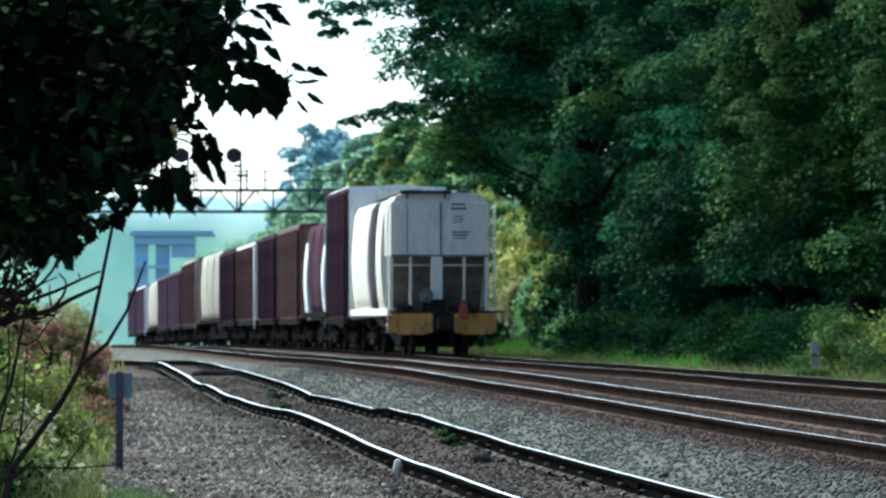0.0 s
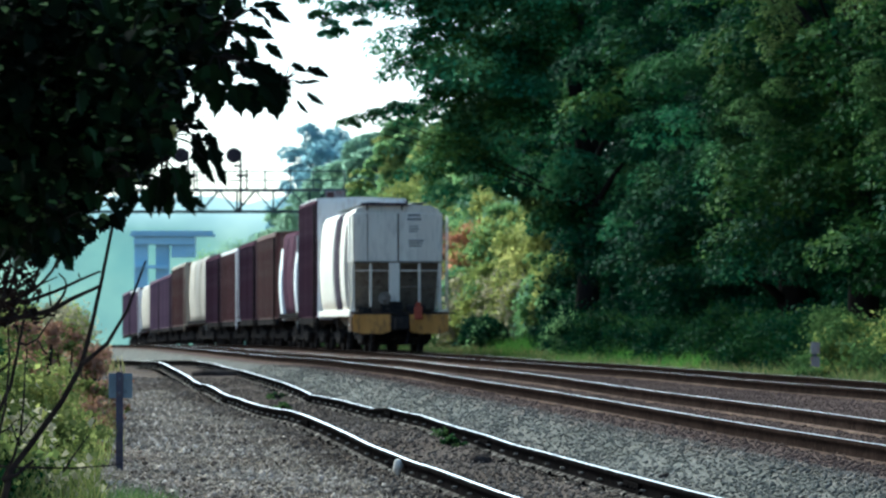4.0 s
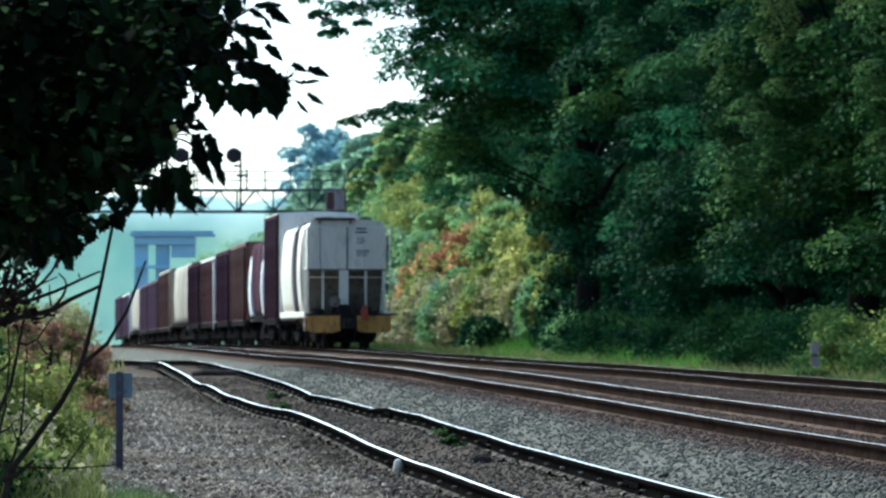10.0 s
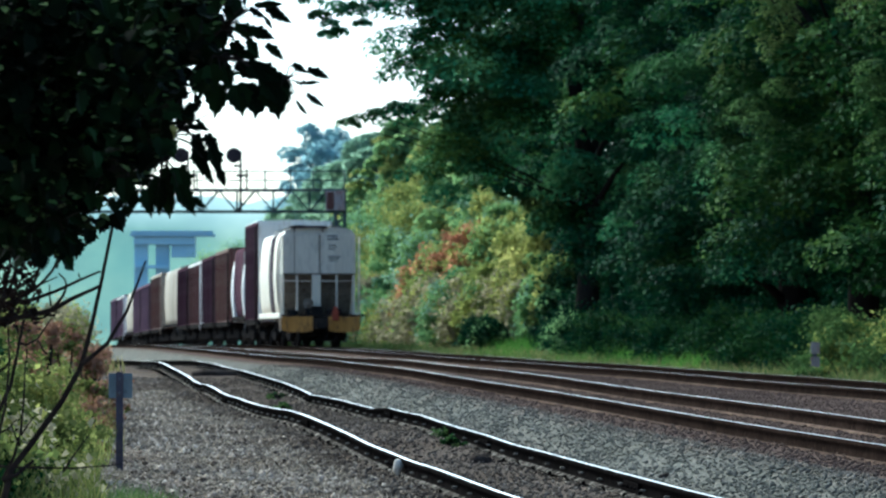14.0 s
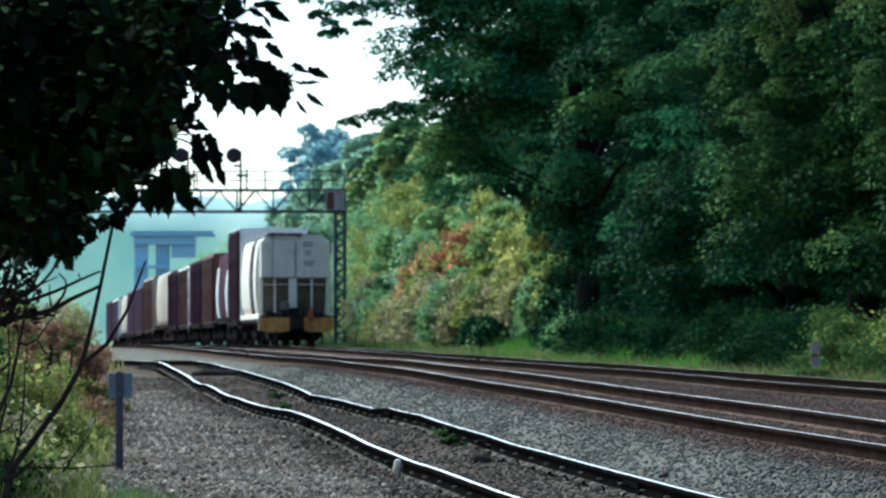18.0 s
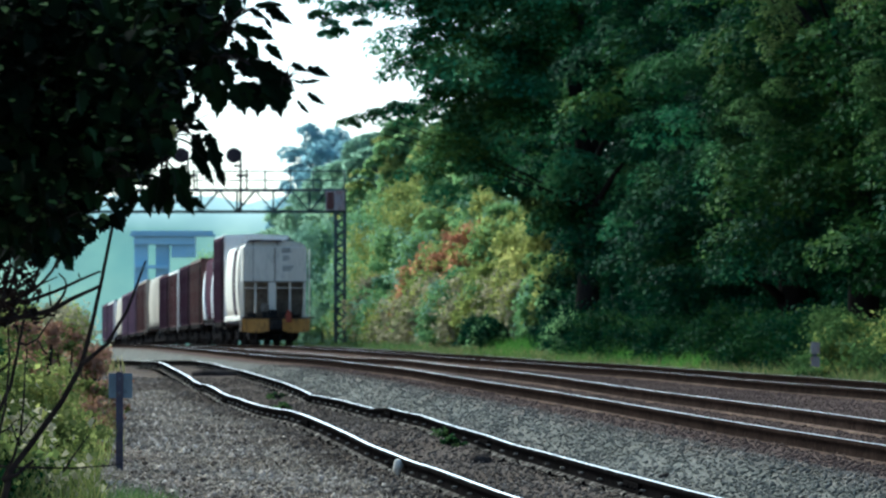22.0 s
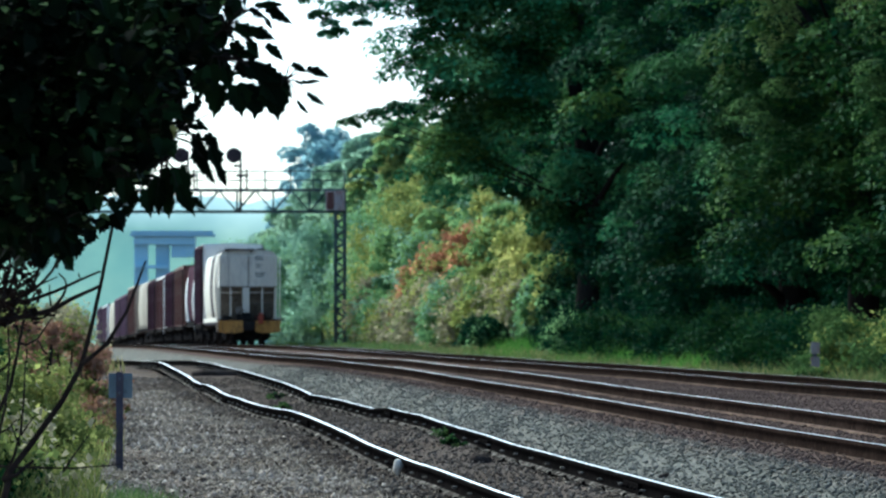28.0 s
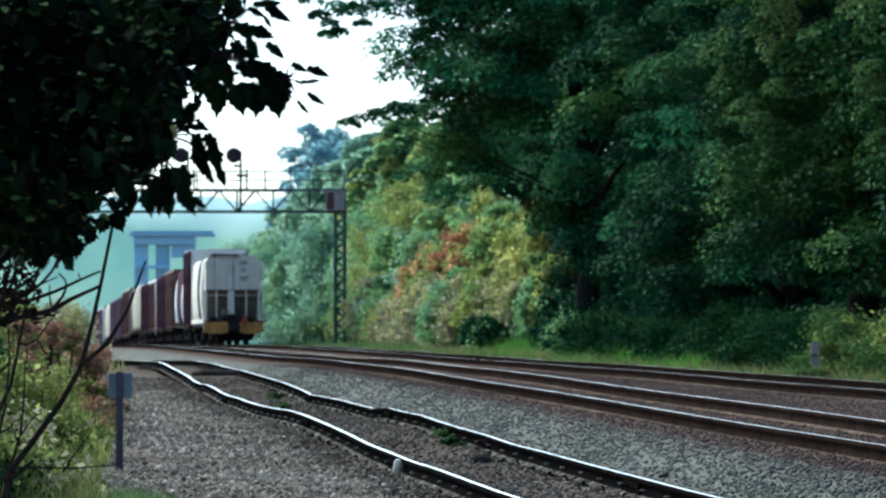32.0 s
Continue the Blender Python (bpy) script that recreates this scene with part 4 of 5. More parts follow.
def side_ring(y, half, z0, z1, bulge, n=9):
    """A closed ring across a hopper body: bulging sides, rounded roof."""
    pts = []
    for i in range(n):
        u = i / (n - 1)
        pts.append((half + bulge * math.sin(math.pi * u) ** 0.8, y, z0 + (z1 - 0.35 - z0) * u))
    for i in range(1, 8):
        a = math.pi * i / 8
        pts.append((half * math.cos(a), y, z1 - 0.35 + 0.35 * math.sin(a) ** 0.7))
    return pts + [(-x, y, z) for x, y, z in pts[:n][::-1]]


def coupler(parent, y, s):
    bm = boxes([((-0.12, min(y, y + s * 0.6), 0.72), (0.12, max(y, y + s * 0.6), 0.95)), ((-0.22, min(y + s * 0.45, y + s * 0.75), 0.68), (0.20, max(y + s * 0.45, y + s * 0.75), 1.0))], 0.04)
    part("coupler", bm, M_BLACK, parent, "grimy black knuckle coupler")


def rear_hopper(spin):
    """The last car: a two-bay covered hopper seen end-on."""
    car = empty("covered_hopper_car")
    tagged(car, "light grey two-bay covered hopper with yellow end sills", "freight car", "train cars")
    L = 11.0
    for a, b in ((2.2, 3.7), (5.7, 10.8)):
        bm = bmesh.new()
        rings = []
        for i in range(7):
            u = i / 6
            rings.append(side_ring(a + (b - a) * u, 1.36, 1.25, 4.46, 0.12))
        loft(bm, rings)
        part("hopper_bay", bm, M_HOPPER, car, "curved light grey hopper side")
    # nearly flush with the sides: the shade here is only its dark colour
    bm = bmesh.new()
    loft(bm, [side_ring(y, 1.375, 1.25, 4.44, 0.09) for y in (3.72, 5.68)])
    part("bay_divider", bm, M_RECESS, car, "flush dark panel standing for shade between the bays")
    # end: upper sheet with seams, posts and dark recesses below
    bm = boxes([((-1.38, 0.62, 2.70), (1.38, 2.22, 4.20))], 0.05)
    part("end_sheet", bm, M_HOPPER, car, "light grey end sheet")
    bm = bmesh.new()
    prof = [(-1.30, 4.19), (1.30, 4.19), (1.24, 4.33), (1.0, 4.42), (0, 4.47), (-1.0, 4.42), (-1.24, 4.33)]
    loft(bm, [[(x, y, z) for x, z in prof] for y in (0.66, 2.22)], smooth=False)
    part("end_cap", bm, M_HOPPER, car)
    bm = boxes([((-0.93, 0.602, 2.72), (-0.91, 0.622, 4.18)), ((-0.01, 0.585, 2.72), (0.03, 0.622, 4.18)), ((-1.34, 0.60, 2.68), (1.34, 0.63, 2.74))], 0.004)
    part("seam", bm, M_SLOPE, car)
    # the recess shade is in this sheet's dark colour
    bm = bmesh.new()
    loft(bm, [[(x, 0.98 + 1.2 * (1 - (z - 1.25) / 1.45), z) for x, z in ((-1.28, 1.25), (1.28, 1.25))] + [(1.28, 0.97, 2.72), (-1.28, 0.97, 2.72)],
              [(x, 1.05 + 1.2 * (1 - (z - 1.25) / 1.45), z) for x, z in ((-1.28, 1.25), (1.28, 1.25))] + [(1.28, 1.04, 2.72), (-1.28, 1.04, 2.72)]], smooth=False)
    part("slope_sheet", bm, M_SLOPE, car, "sloping end sheet with the recess shade in its colour")
    for x0, x1, y in ((-0.26, 0.06, 0.60), (-1.40, -1.30, 0.62), (1.24, 1.34, 0.62)):
        bm = boxes([((x0, y, 1.20), (x1, y + 0.14, 2.72))], 0.015)
        part("end_post", bm, M_HOPPER, car)
    for x in (-0.82, 0.66):
        bm = boxes([((x - 0.035, 0.62, 1.20), (x + 0.035, 0.70, 2.72))], 0.01)
        part("end_post", bm, M_HOPPER, car)
    for z in (2.45, 1.96):
        for a, b in ((-1.34, -0.3), (0.08, 1.28)):
            bm = bmesh.new()
            rod(bm, (a, 0.64, z), (b, 0.64, z), 0.02 if z > 2 else 0.014)
            part("grab_iron", bm, M_HOPPER if z > 2 else M_SLOPE, car)
    part("running_board_end", boxes([((-1.10, 0.50, 4.42), (0.30, 0.80, 4.50)), ((-0.95, 0.56, 4.28), (-0.90, 0.62, 4.42)), ((0.10, 0.56, 4.28), (0.15, 0.62, 4.42))], 0.012), M_RECESS, car, "dark steel running board end")
    # lettering on the end sheet as plain bars
    for x0, x1, z0, z1 in ((0.30, 0.72, 3.98, 4.04), (0.32, 0.68, 4.10, 4.16), (0.36, 0.62, 3.78, 3.81), (0.36, 0.66, 3.70, 3.73), (0.34, 0.58, 3.62, 3.65), (0.33, 0.80, 3.34, 3.38), (0.33, 0.76, 3.26, 3.30), (0.36, 0.7, 3.18, 3.21)):
        part("lettering_bar", boxes([((x0, 0.612, z0), (x1, 0.619, z1))]), M_BAR, car)
    # platform, sills, brake gear
    part("end_platform", boxes([((-1.45, -0.05, 1.14), (1.68, 0.9, 1.20))], 0.01), M_BLACK, car, "dark steel end platform")
    bm = boxes([((-0.55, 0.18, 1.20), (0.1, 0.5, 1.52)), ((0.25, 0.2, 1.22), (0.8, 0.48, 1.42)), ((-1.2, 0.3, 1.2), (-0.8, 0.55, 1.36))], 0.03)
    part("brake_gear", bm, M_BLACK, car)
    bm = bmesh.new()
    disc(bm, (-0.45, 0.10, 1.62), 0.20, 0.03, (0, 1, 0), 18)
    part("brake_wheel", bm, M_SLOPE, car)
    for x0, x1 in ((-1.42, -0.28), (0.30, 1.46)):
        bm = bmesh.new()
        pts = [(x0, 1.13), (x1, 1.13), (x1, 0.62), (x1 - 0.25, 0.55), (x0 + 0.25, 0.55), (x0, 0.62)]
        loft(bm, [[(x, y, z) for x, z in pts] for y in (-0.06, 0.02)], smooth=False)
        part("end_sill", bm, M_YELLOW, car, "dirty safety yellow end sill")
    part("striker", boxes([((-0.27, -0.02, 0.66), (0.29, 0.5, 1.10))], 0.03), M_BLACK, car)
    coupler(car, -0.02, -1)
    marker = part("end_marker", boxes([((0.42, -0.22, 0.98), (0.66, -0.10, 1.36)), ((0.47, -0.2, 1.36), (0.61, -0.12, 1.50))], 0.03), M_RED, car, "red end-of-train marker box")
    part("marker_lens", boxes([((0.49, -0.235, 1.2), (0.59, -0.222, 1.3))], 0.01), M_RED, marker)
    bm = bmesh.new()
    tube(bm, [(0.2, -0.2, 0.92), (0.24, -0.32, 0.6), (0.2, -0.34, 0.36), (0.14, -0.3, 0.25)], [0.03] * 4, 7)
    part("air_hose", bm, M_BLACK, car)
    # sides and bottom
    for s in (-1, 1):
        part("side_sill", boxes([((s * 1.42 - 0.09, 0.2, 1.06), (s * 1.42 + 0.09, 10.9, 1.27))], 0.03), M_HOPPER, car)
        bm = bmesh.new()
        ladder(bm, s * 1.47, 0.45, 0.6, 4.1, 0.42, 'y', rungs=9)
        part("side_ladder", bm, M_HOPPER, car)
        bm = boxes([((s * 0.55 - 0.06, 0.9, 4.50), (s * 0.55 + 0.06 + 0.3 * s, 10.8, 4.53))], 0.0) if s > 0 else boxes([((-0.91, 0.9, 4.50), (-0.49, 10.8, 4.53))])
        part("roof_walk", bm, M_STEEL, car)
    for y in (2.6, 8.0):
        bm = bmesh.new()
        loft(bm, [[(-1.2, y - 1.5, 1.3), (1.2, y - 1.5, 1.3), (1.2, y + 1.5, 1.3), (-1.2, y + 1.5, 1.3)], [(-0.5, y - 0.35, 0.38), (0.5, y - 0.35, 0.38), (0.5, y + 0.35, 0.38), (-0.5, y + 0.35, 0.38)]], smooth=False)
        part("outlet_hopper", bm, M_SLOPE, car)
    part("centre_sill", boxes([((-0.2, 0.2, 0.72), (0.2, 10.8, 1.08))], 0.02), M_BLACK, car)
    truck(car, 2.0, 1, spin)
    truck(car, 9.2, 2, spin)
    coupler(car, 11.0, 1)
    return car, 12.0


def box_car(length, high, paint, trim, label, spin, roof=None, ribs=9, half=1.46, open_top=False):
    """A freight car with ribbed sides, ends, ladders, roof or open load, sills and trucks."""
    car = empty("freight_car")
    tagged(car, label, "freight car", "train cars")
    z0 = 1.05
    part("body", boxes([((-half, 0.35, z0), (half, length - 0.35, high - (0.0 if open_top else 0.14)))], 0.04), paint, car)
    rib = bpy.data.meshes.new("side_rib")
    bm = boxes([((-0.05, -0.07, z0 + 0.05), (0.05, 0.07, high - 0.2))], 0.015)
    bm.to_mesh(rib)
    bm.free()
    rib.materials.append(paint)
    for s in (-1, 1):
        for i in range(ribs):
            y = 0.5 + (length - 1.0) * i / (ribs - 1)
            share("side_rib", rib, car, pose(s * (half + 0.045), y, 0))
        part("side_sill", boxes([((s * half - 0.06, 0.3, z0 - 0.22), (s * half + 0.06, length - 0.3, z0))], 0.02), M_BLACK, car)
        part("top_chord", boxes([((s * half - 0.08, 0.3, high - 0.24), (s * half + 0.08, length - 0.3, high - 0.10))], 0.02), trim or paint, car)
        bm = bmesh.new()
        ladder(bm, s * (half + 0.10), 0.6, 0.7, high - 0.3, 0.42, 'y', rungs=9)
        part("ladder", bm, trim or M_BLACK, car)
    if trim:
        part("corner_panel", boxes([((-half - 0.03, 0.30, z0), (-half + 0.3, 1.5, high - 0.25))], 0.02), trim, car, "pale corner panel")
    if not open_top:
        bm = bmesh.new()
        prof = [(-half - 0.05, high - 0.15), (half + 0.05, high - 0.15), (half + 0.02, high - 0.06), (0, high), (-half - 0.02, high - 0.06)]
        loft(bm, [[(x, y, z) for x, z in prof] for y in (0.3, length - 0.3)], smooth=False)
        part("roof", bm, roof or paint, car)
    bm = boxes([((-half + 0.1, 0.31, z0 + 0.5 + 0.6 * i), (half - 0.1, 0.36, z0 + 0.62 + 0.6 * i)) for i in range(4)], 0.02)
    part("end_corrugation", bm, paint, car)
    if length < 8:
        part("end_panel", boxes([((-half, 0.26, z0), (half, 0.345, high - 0.15))], 0.02), M_WHITE, car, "chalky white end panel")
    part("centre_sill", boxes([((-0.2, 0.1, 0.7), (0.2, length - 0.1, 1.04))], 0.02), M_BLACK, car)
    # black boxes added under the floor in place of the car's shade
    if length > 8:
        part("brake_rigging", boxes([((-1.05, 3.2, 0.30), (-0.1, length - 3.2, 1.0)), ((0.15, 3.4, 0.20), (1.0, length - 3.4, 0.95))], 0.05), M_BLACK, car)
        bm = bmesh.new()
        rod(bm, (-1.0, length * 0.45, 0.66), (-1.0, length * 0.6, 0.66), 0.2, 12)
        part("air_reservoir", bm, M_BLACK, car)
    truck(car, 1.9, 1, spin) if length > 8 else None
    truck(car, length - (1.9 if length > 8 else length / 2), 2, spin)
    coupler(car, 0.2, -1)
    coupler(car, length - 0.2, 1)
    return car, length


def hopper_car(length, high, paint, label, spin, trim=None):
    """A further curved-sided covered hopper."""
    car = empty("covered_hopper_car")
    tagged(car, label, "freight car", "train cars")
    n = 3
    for i in range(n):
        a, b = 0.5 + (length - 1) * i / n + 0.12, 0.5 + (length - 1) * (i + 1) / n - 0.12
        bm = bmesh.new()
        loft(bm, [side_ring(a + (b - a) * u, 1.34, 1.2, high, 0.16 * math.sin(math.pi * u) ** 0.5) for u in (0, 0.1, 0.3, 0.5, 0.7, 0.9, 1)])
        part("hopper_bay", bm, paint, car)
        bm = bmesh.new()
        m = (a + b) / 2
        loft(bm, [[(-1.2, m - 1.6, 1.25), (1.2, m - 1.6, 1.25), (1.2, m + 1.6, 1.25), (-1.2, m + 1.6, 1.25)], [(-0.5, m - 0.3, 0.4), (0.5, m - 0.3, 0.4), (0.5, m + 0.3, 0.4), (-0.5, m + 0.3, 0.4)]], smooth=False)
        part("outlet_hopper", bm, M_SLOPE, car)
    # white sheets stand for the bright highlights on the curved ends
    for a, b in ((0.35, 1.25), (length - 2.0, length - 0.6)) if trim else ():
        bm = bmesh.new()
        loft(bm, [side_ring(a + (b - a) * u, 1.40, 1.0, high - 0.4, 0.16 * math.sin(math.pi * (0.25 + 0.5 * u))) for u in (0, 0.25, 0.5, 0.75, 1)])
        part("end_flare", bm, trim, car, "white curved sheet standing for light on the hopper end")
    for s in (-1, 1):
        part("side_sill", boxes([((s * 1.40 - 0.08, 0.2, 1.05), (s * 1.40 + 0.08, length - 0.2, 1.24))], 0.03), M_BLACK, car)
        bm = bmesh.new()
        ladder(bm, s * 1.45, 0.5, 0.7, high - 0.4, 0.42, 'y', rungs=9)
        part("ladder", bm, M_STEEL, car)
    part("roof_walk", boxes([((-0.4, 0.5, high + 0.02), (0.4, length - 0.5, high + 0.06))]), M_STEEL, car)
    part("centre_sill", boxes([((-0.2, 0.1, 0.7), (0.2, length - 0.1, 1.04))], 0.02), M_BLACK, car)
    # the same black filler boxes stand for shade beneath this car
    if length > 8:
        part("brake_rigging", boxes([((-1.05, 3.2, 0.30), (-0.1, length - 3.2, 1.0)), ((0.15, 3.4, 0.20), (1.0, length - 3.4, 0.95))], 0.05), M_BLACK, car)
        bm = bmesh.new()
        rod(bm, (-1.0, length * 0.45, 0.66), (-1.0, length * 0.6, 0.66), 0.2, 12)
        part("air_reservoir", bm, M_BLACK, car)
    truck(car, 1.9, 1, spin)
    truck(car, length - 1.9, 2, spin)
    coupler(car, 0.2, -1)
    coupler(car, length - 0.2, 1)
    return car, length


def car_pose(d):
    """Pose of a car on the far main, its rear d metres out."""
    slope = math.degrees(math.atan(fall(d + 6) - fall(d + 5)))
    return pose(12.7 - LEAN * d, d, rail_main(d) + 0.0, -slope, 0, HEADING)


CARS = []


def build_train():
    spin = []
    car, n = rear_hopper(spin)
    CARS.append((car, START - 0.8, spin))
    plan = [  # rear of the car behind the brow, kind and size
        (119.4, "box", 7.4, 5.05, M_PURPLE, None, "short tall car with dark oxide sides and white roof", M_WHITE),
        (127.4, "hopper", 9.0, 4.35, M_PURPLE, M_WHITE, "dark oxide curved-sided covered hopper with pale ends", None),
        (137.0, "box", 10.4, 4.38, M_BROWN, None, "rust-brown ribbed steel boxcar on the track", None),
        (147.9, "box", 10.2, 4.32, M_PURPLE, None, "dark oxide ribbed boxcar with faded paint", None),
        (158.6, "box", 12.0, 4.27, M_MAROON, M_WHITE, "maroon boxcar with white corner panel", None),
        (171.2, "box", 11.6, 4.25, M_PURPLE, None, "dark oxide ribbed boxcar", None),
        (183.4, "hopper", 17.2, 4.55, M_TAN, None, "tan covered hopper with whitish roof", None),
        (201.2, "box", 15.4, 4.5, M_BROWN, M_TAN, "brown boxcar with cream top and corner", M_TAN),
        (217.2, "box", 13.8, 4.2, M_MAUVE, None, "ribbed boxcar with mauve haze in its paint", None),
        (231.6, "box", 13.8, 4.2, M_MAUVE, None, "ribbed boxcar far up the line, mauve for haze", None),
        (246.0, "hopper", 15.6, 4.3, M_TAN, None, "tan covered hopper far up the line", None),
        (262.2, "box", 15.4, 4.2, M_MAUVE, M_WHITE, "boxcar with pale corner, mauve for haze", None),
        (278.2, "box", 15.4, 4.3, M_MAUVE, None, "boxcar at the far end, mauve for haze", None),
    ]
    for rear, kind, length, high, paint, trim, label, roof in plan:
        sp = []
        if kind == "box":
            car, n = box_car(length, high, paint, trim, label, sp, roof)
        else:
            car, n = hopper_car(length, high, paint, label, sp, trim)
        CARS.append((car, rear, sp))


build_train()


# ---- left verge ----
def sign_post():
    d = 36.5
    k = d / PX
    root = empty("marker_post", Matrix.Translation(at(0.0 + (212 - 784) * k + LEAN * d, d)))
    tagged(root, "dark steel post with blank grey square plate seen from behind", "sign")
    g = root.matrix_basis.translation.z
    top = EYE + (530 - 658) * k - g
    bm = bmesh.new()
    chan = [(-0.032, -0.02), (0.032, -0.02), (0.032, 0.03), (0.024, 0.03), (0.024, -0.008), (-0.024, -0.008), (-0.024, 0.03), (-0.032, 0.03)]
    loft(bm, [[(x, y, z) for x, y in chan] for z in (-0.3, top)], smooth=False)
    part("post", bm, M_POST, root)
    z0, z1 = EYE + (530 - 705) * k - g, EYE + (530 - 661) * k - g
    part("plate", boxes([((-0.105, 0.032, z0), (0.115, 0.038, z1))], 0.002), M_SIGN, root, "flat grey sign plate")
    bm = bmesh.new()
    for z in (z0 + 0.05, z1 - 0.05):
        disc(bm, (0, -0.024, z), 0.01, 0.012, (0, 1, 0), 8)
    part("bolt", bm, M_STEEL, root)


def block_by_rail():
    d = 36.4
    root = at(3.86, d, 0.012)
    bm = bmesh.new()
    bmesh.ops.create_icosphere(bm, subdivisions=3, radius=0.07, matrix=Matrix.Translation((0, 0, 0.075)) @ Matrix.Diagonal((0.66, 0.55, 1.1, 1)))
    for v in bm.verts:
        v.co += v.co.normalized() * noise.noise(v.co * 17) * 0.022
    ob = part("stone", bm, M_PALE)
    ob.matrix_basis = Matrix.Translation(root) @ pose(0, 0, 0, 0, 6, 20)
    tagged(ob, "pale rounded stone block against the siding rail", "stone")


def left_verge():
    rng = np.random.default_rng(21)
    rows = []
    for i in range(34):
        d = 27 + 75 * (i / 33) ** 1.15
        edge = -0.12 + 0.027 * d
        rows.append((edge - rng.uniform(0.4, 1.1), d, rng.uniform(0.7, 1.35), rng.uniform(0.5, 0.8)))
        rows.append((edge - rng.uniform(1.2, 2.4), d + 1, rng.uniform(1.2, 1.9), rng.uniform(0.7, 1.0)))
    for i, (o, d, h, s) in enumerate(rows):
        k = rng.random()
        mats, label = (([L_OLIVE, L_YG], "sunlit yellow-green roadside bush") if k < 0.45 else ([L_BROWN, L_OLIVE], "brown and olive seeding weeds") if k < 0.72 else ([L_TREE2, L_OLIVE], "green weedy bush with yellow flowers"))
        shrub("bush", o, d, h, s, mats, label, 500 + i, leaf=0.05, clumps=26, count=2300, group="left verge bushes")
    for i, (o, d) in enumerate([(1.6, 92), (2.0, 100), (2.3, 108), (2.6, 118), (1.2, 112), (2.4, 130), (1.4, 128)]):
        shrub("bush", o, d, 1.6, 1.1, [L_BROWN, L_YG], "brown and olive weeds on the brow", 580 + i, leaf=0.08, clumps=24, count=2200, group="left verge bushes")
    for i, (o, d, h, s) in enumerate([(0.05, 27.5, 0.55, 0.4), (0.38, 29, 0.45, 0.3), (-0.15, 26.6, 0.6, 0.4), (0.60, 30, 0.40, 0.2), (0.66, 33.5, 0.30, 0.16), (0.15, 31.5, 0.5, 0.35)]):
        shrub("bush", o, d, h, s, [L_TREE2, L_OLIVE], "low dark green bush at the gravel's edge", 570 + i, leaf=0.035, clumps=22, count=2400, group="left verge bushes")
    for i, (o, d, h, s) in enumerate([(0.72, 43, 1.48, 0.30), (1.05, 47, 1.45, 0.30), (0.5, 40, 1.5, 0.35), (1.35, 50, 1.05, 0.35), (1.25, 44, 0.8, 0.3), (1.1, 39, 0.65, 0.25), (1.7, 56, 1.1, 0.4)]):
        shrub("bush", o, d, h, s, [L_RUST, L_OLIVE], "rusty brown seeding weeds at the gravel's edge", 620 + i, leaf=0.04, clumps=22, count=1700, group="left verge bushes")
    n = 3600
    ds = 26 + 70 * rng.random(n) ** 1.6
    offs = 0.1 + 0.027 * ds - rng.random(n) ** 1.3 * 1.8
    blades("grass", rng, offs, ds, 0.42, 0.006, L_OLIVE, "tall yellow-green grass along the gravel's edge")
    n = 5000
    ds = 36 + 12 * rng.random(n)
    offs = 0.012 * ds + rng.normal(0.22, 0.22, n)
    blades("grass", rng, offs, ds, 0.48, 0.006, L_YG, "soft sunlit yellow-green grass beside the gravel")
    n = 3600
    ds = 26 + 5 * rng.random(n)
    offs = rng.uniform(-0.3, 1.85, n) - 0.10 * (ds - 26)
    keep = np.array([noise.noise((o * 2.2, q * 0.7, 3.0)) > -0.12 for o, q in zip(offs, ds)])
    offs, ds = offs[keep], ds[keep]
    blades("grass", rng, offs, ds, 0.19, 0.006, L_VERGE, "short green grass tufts in the gravel")


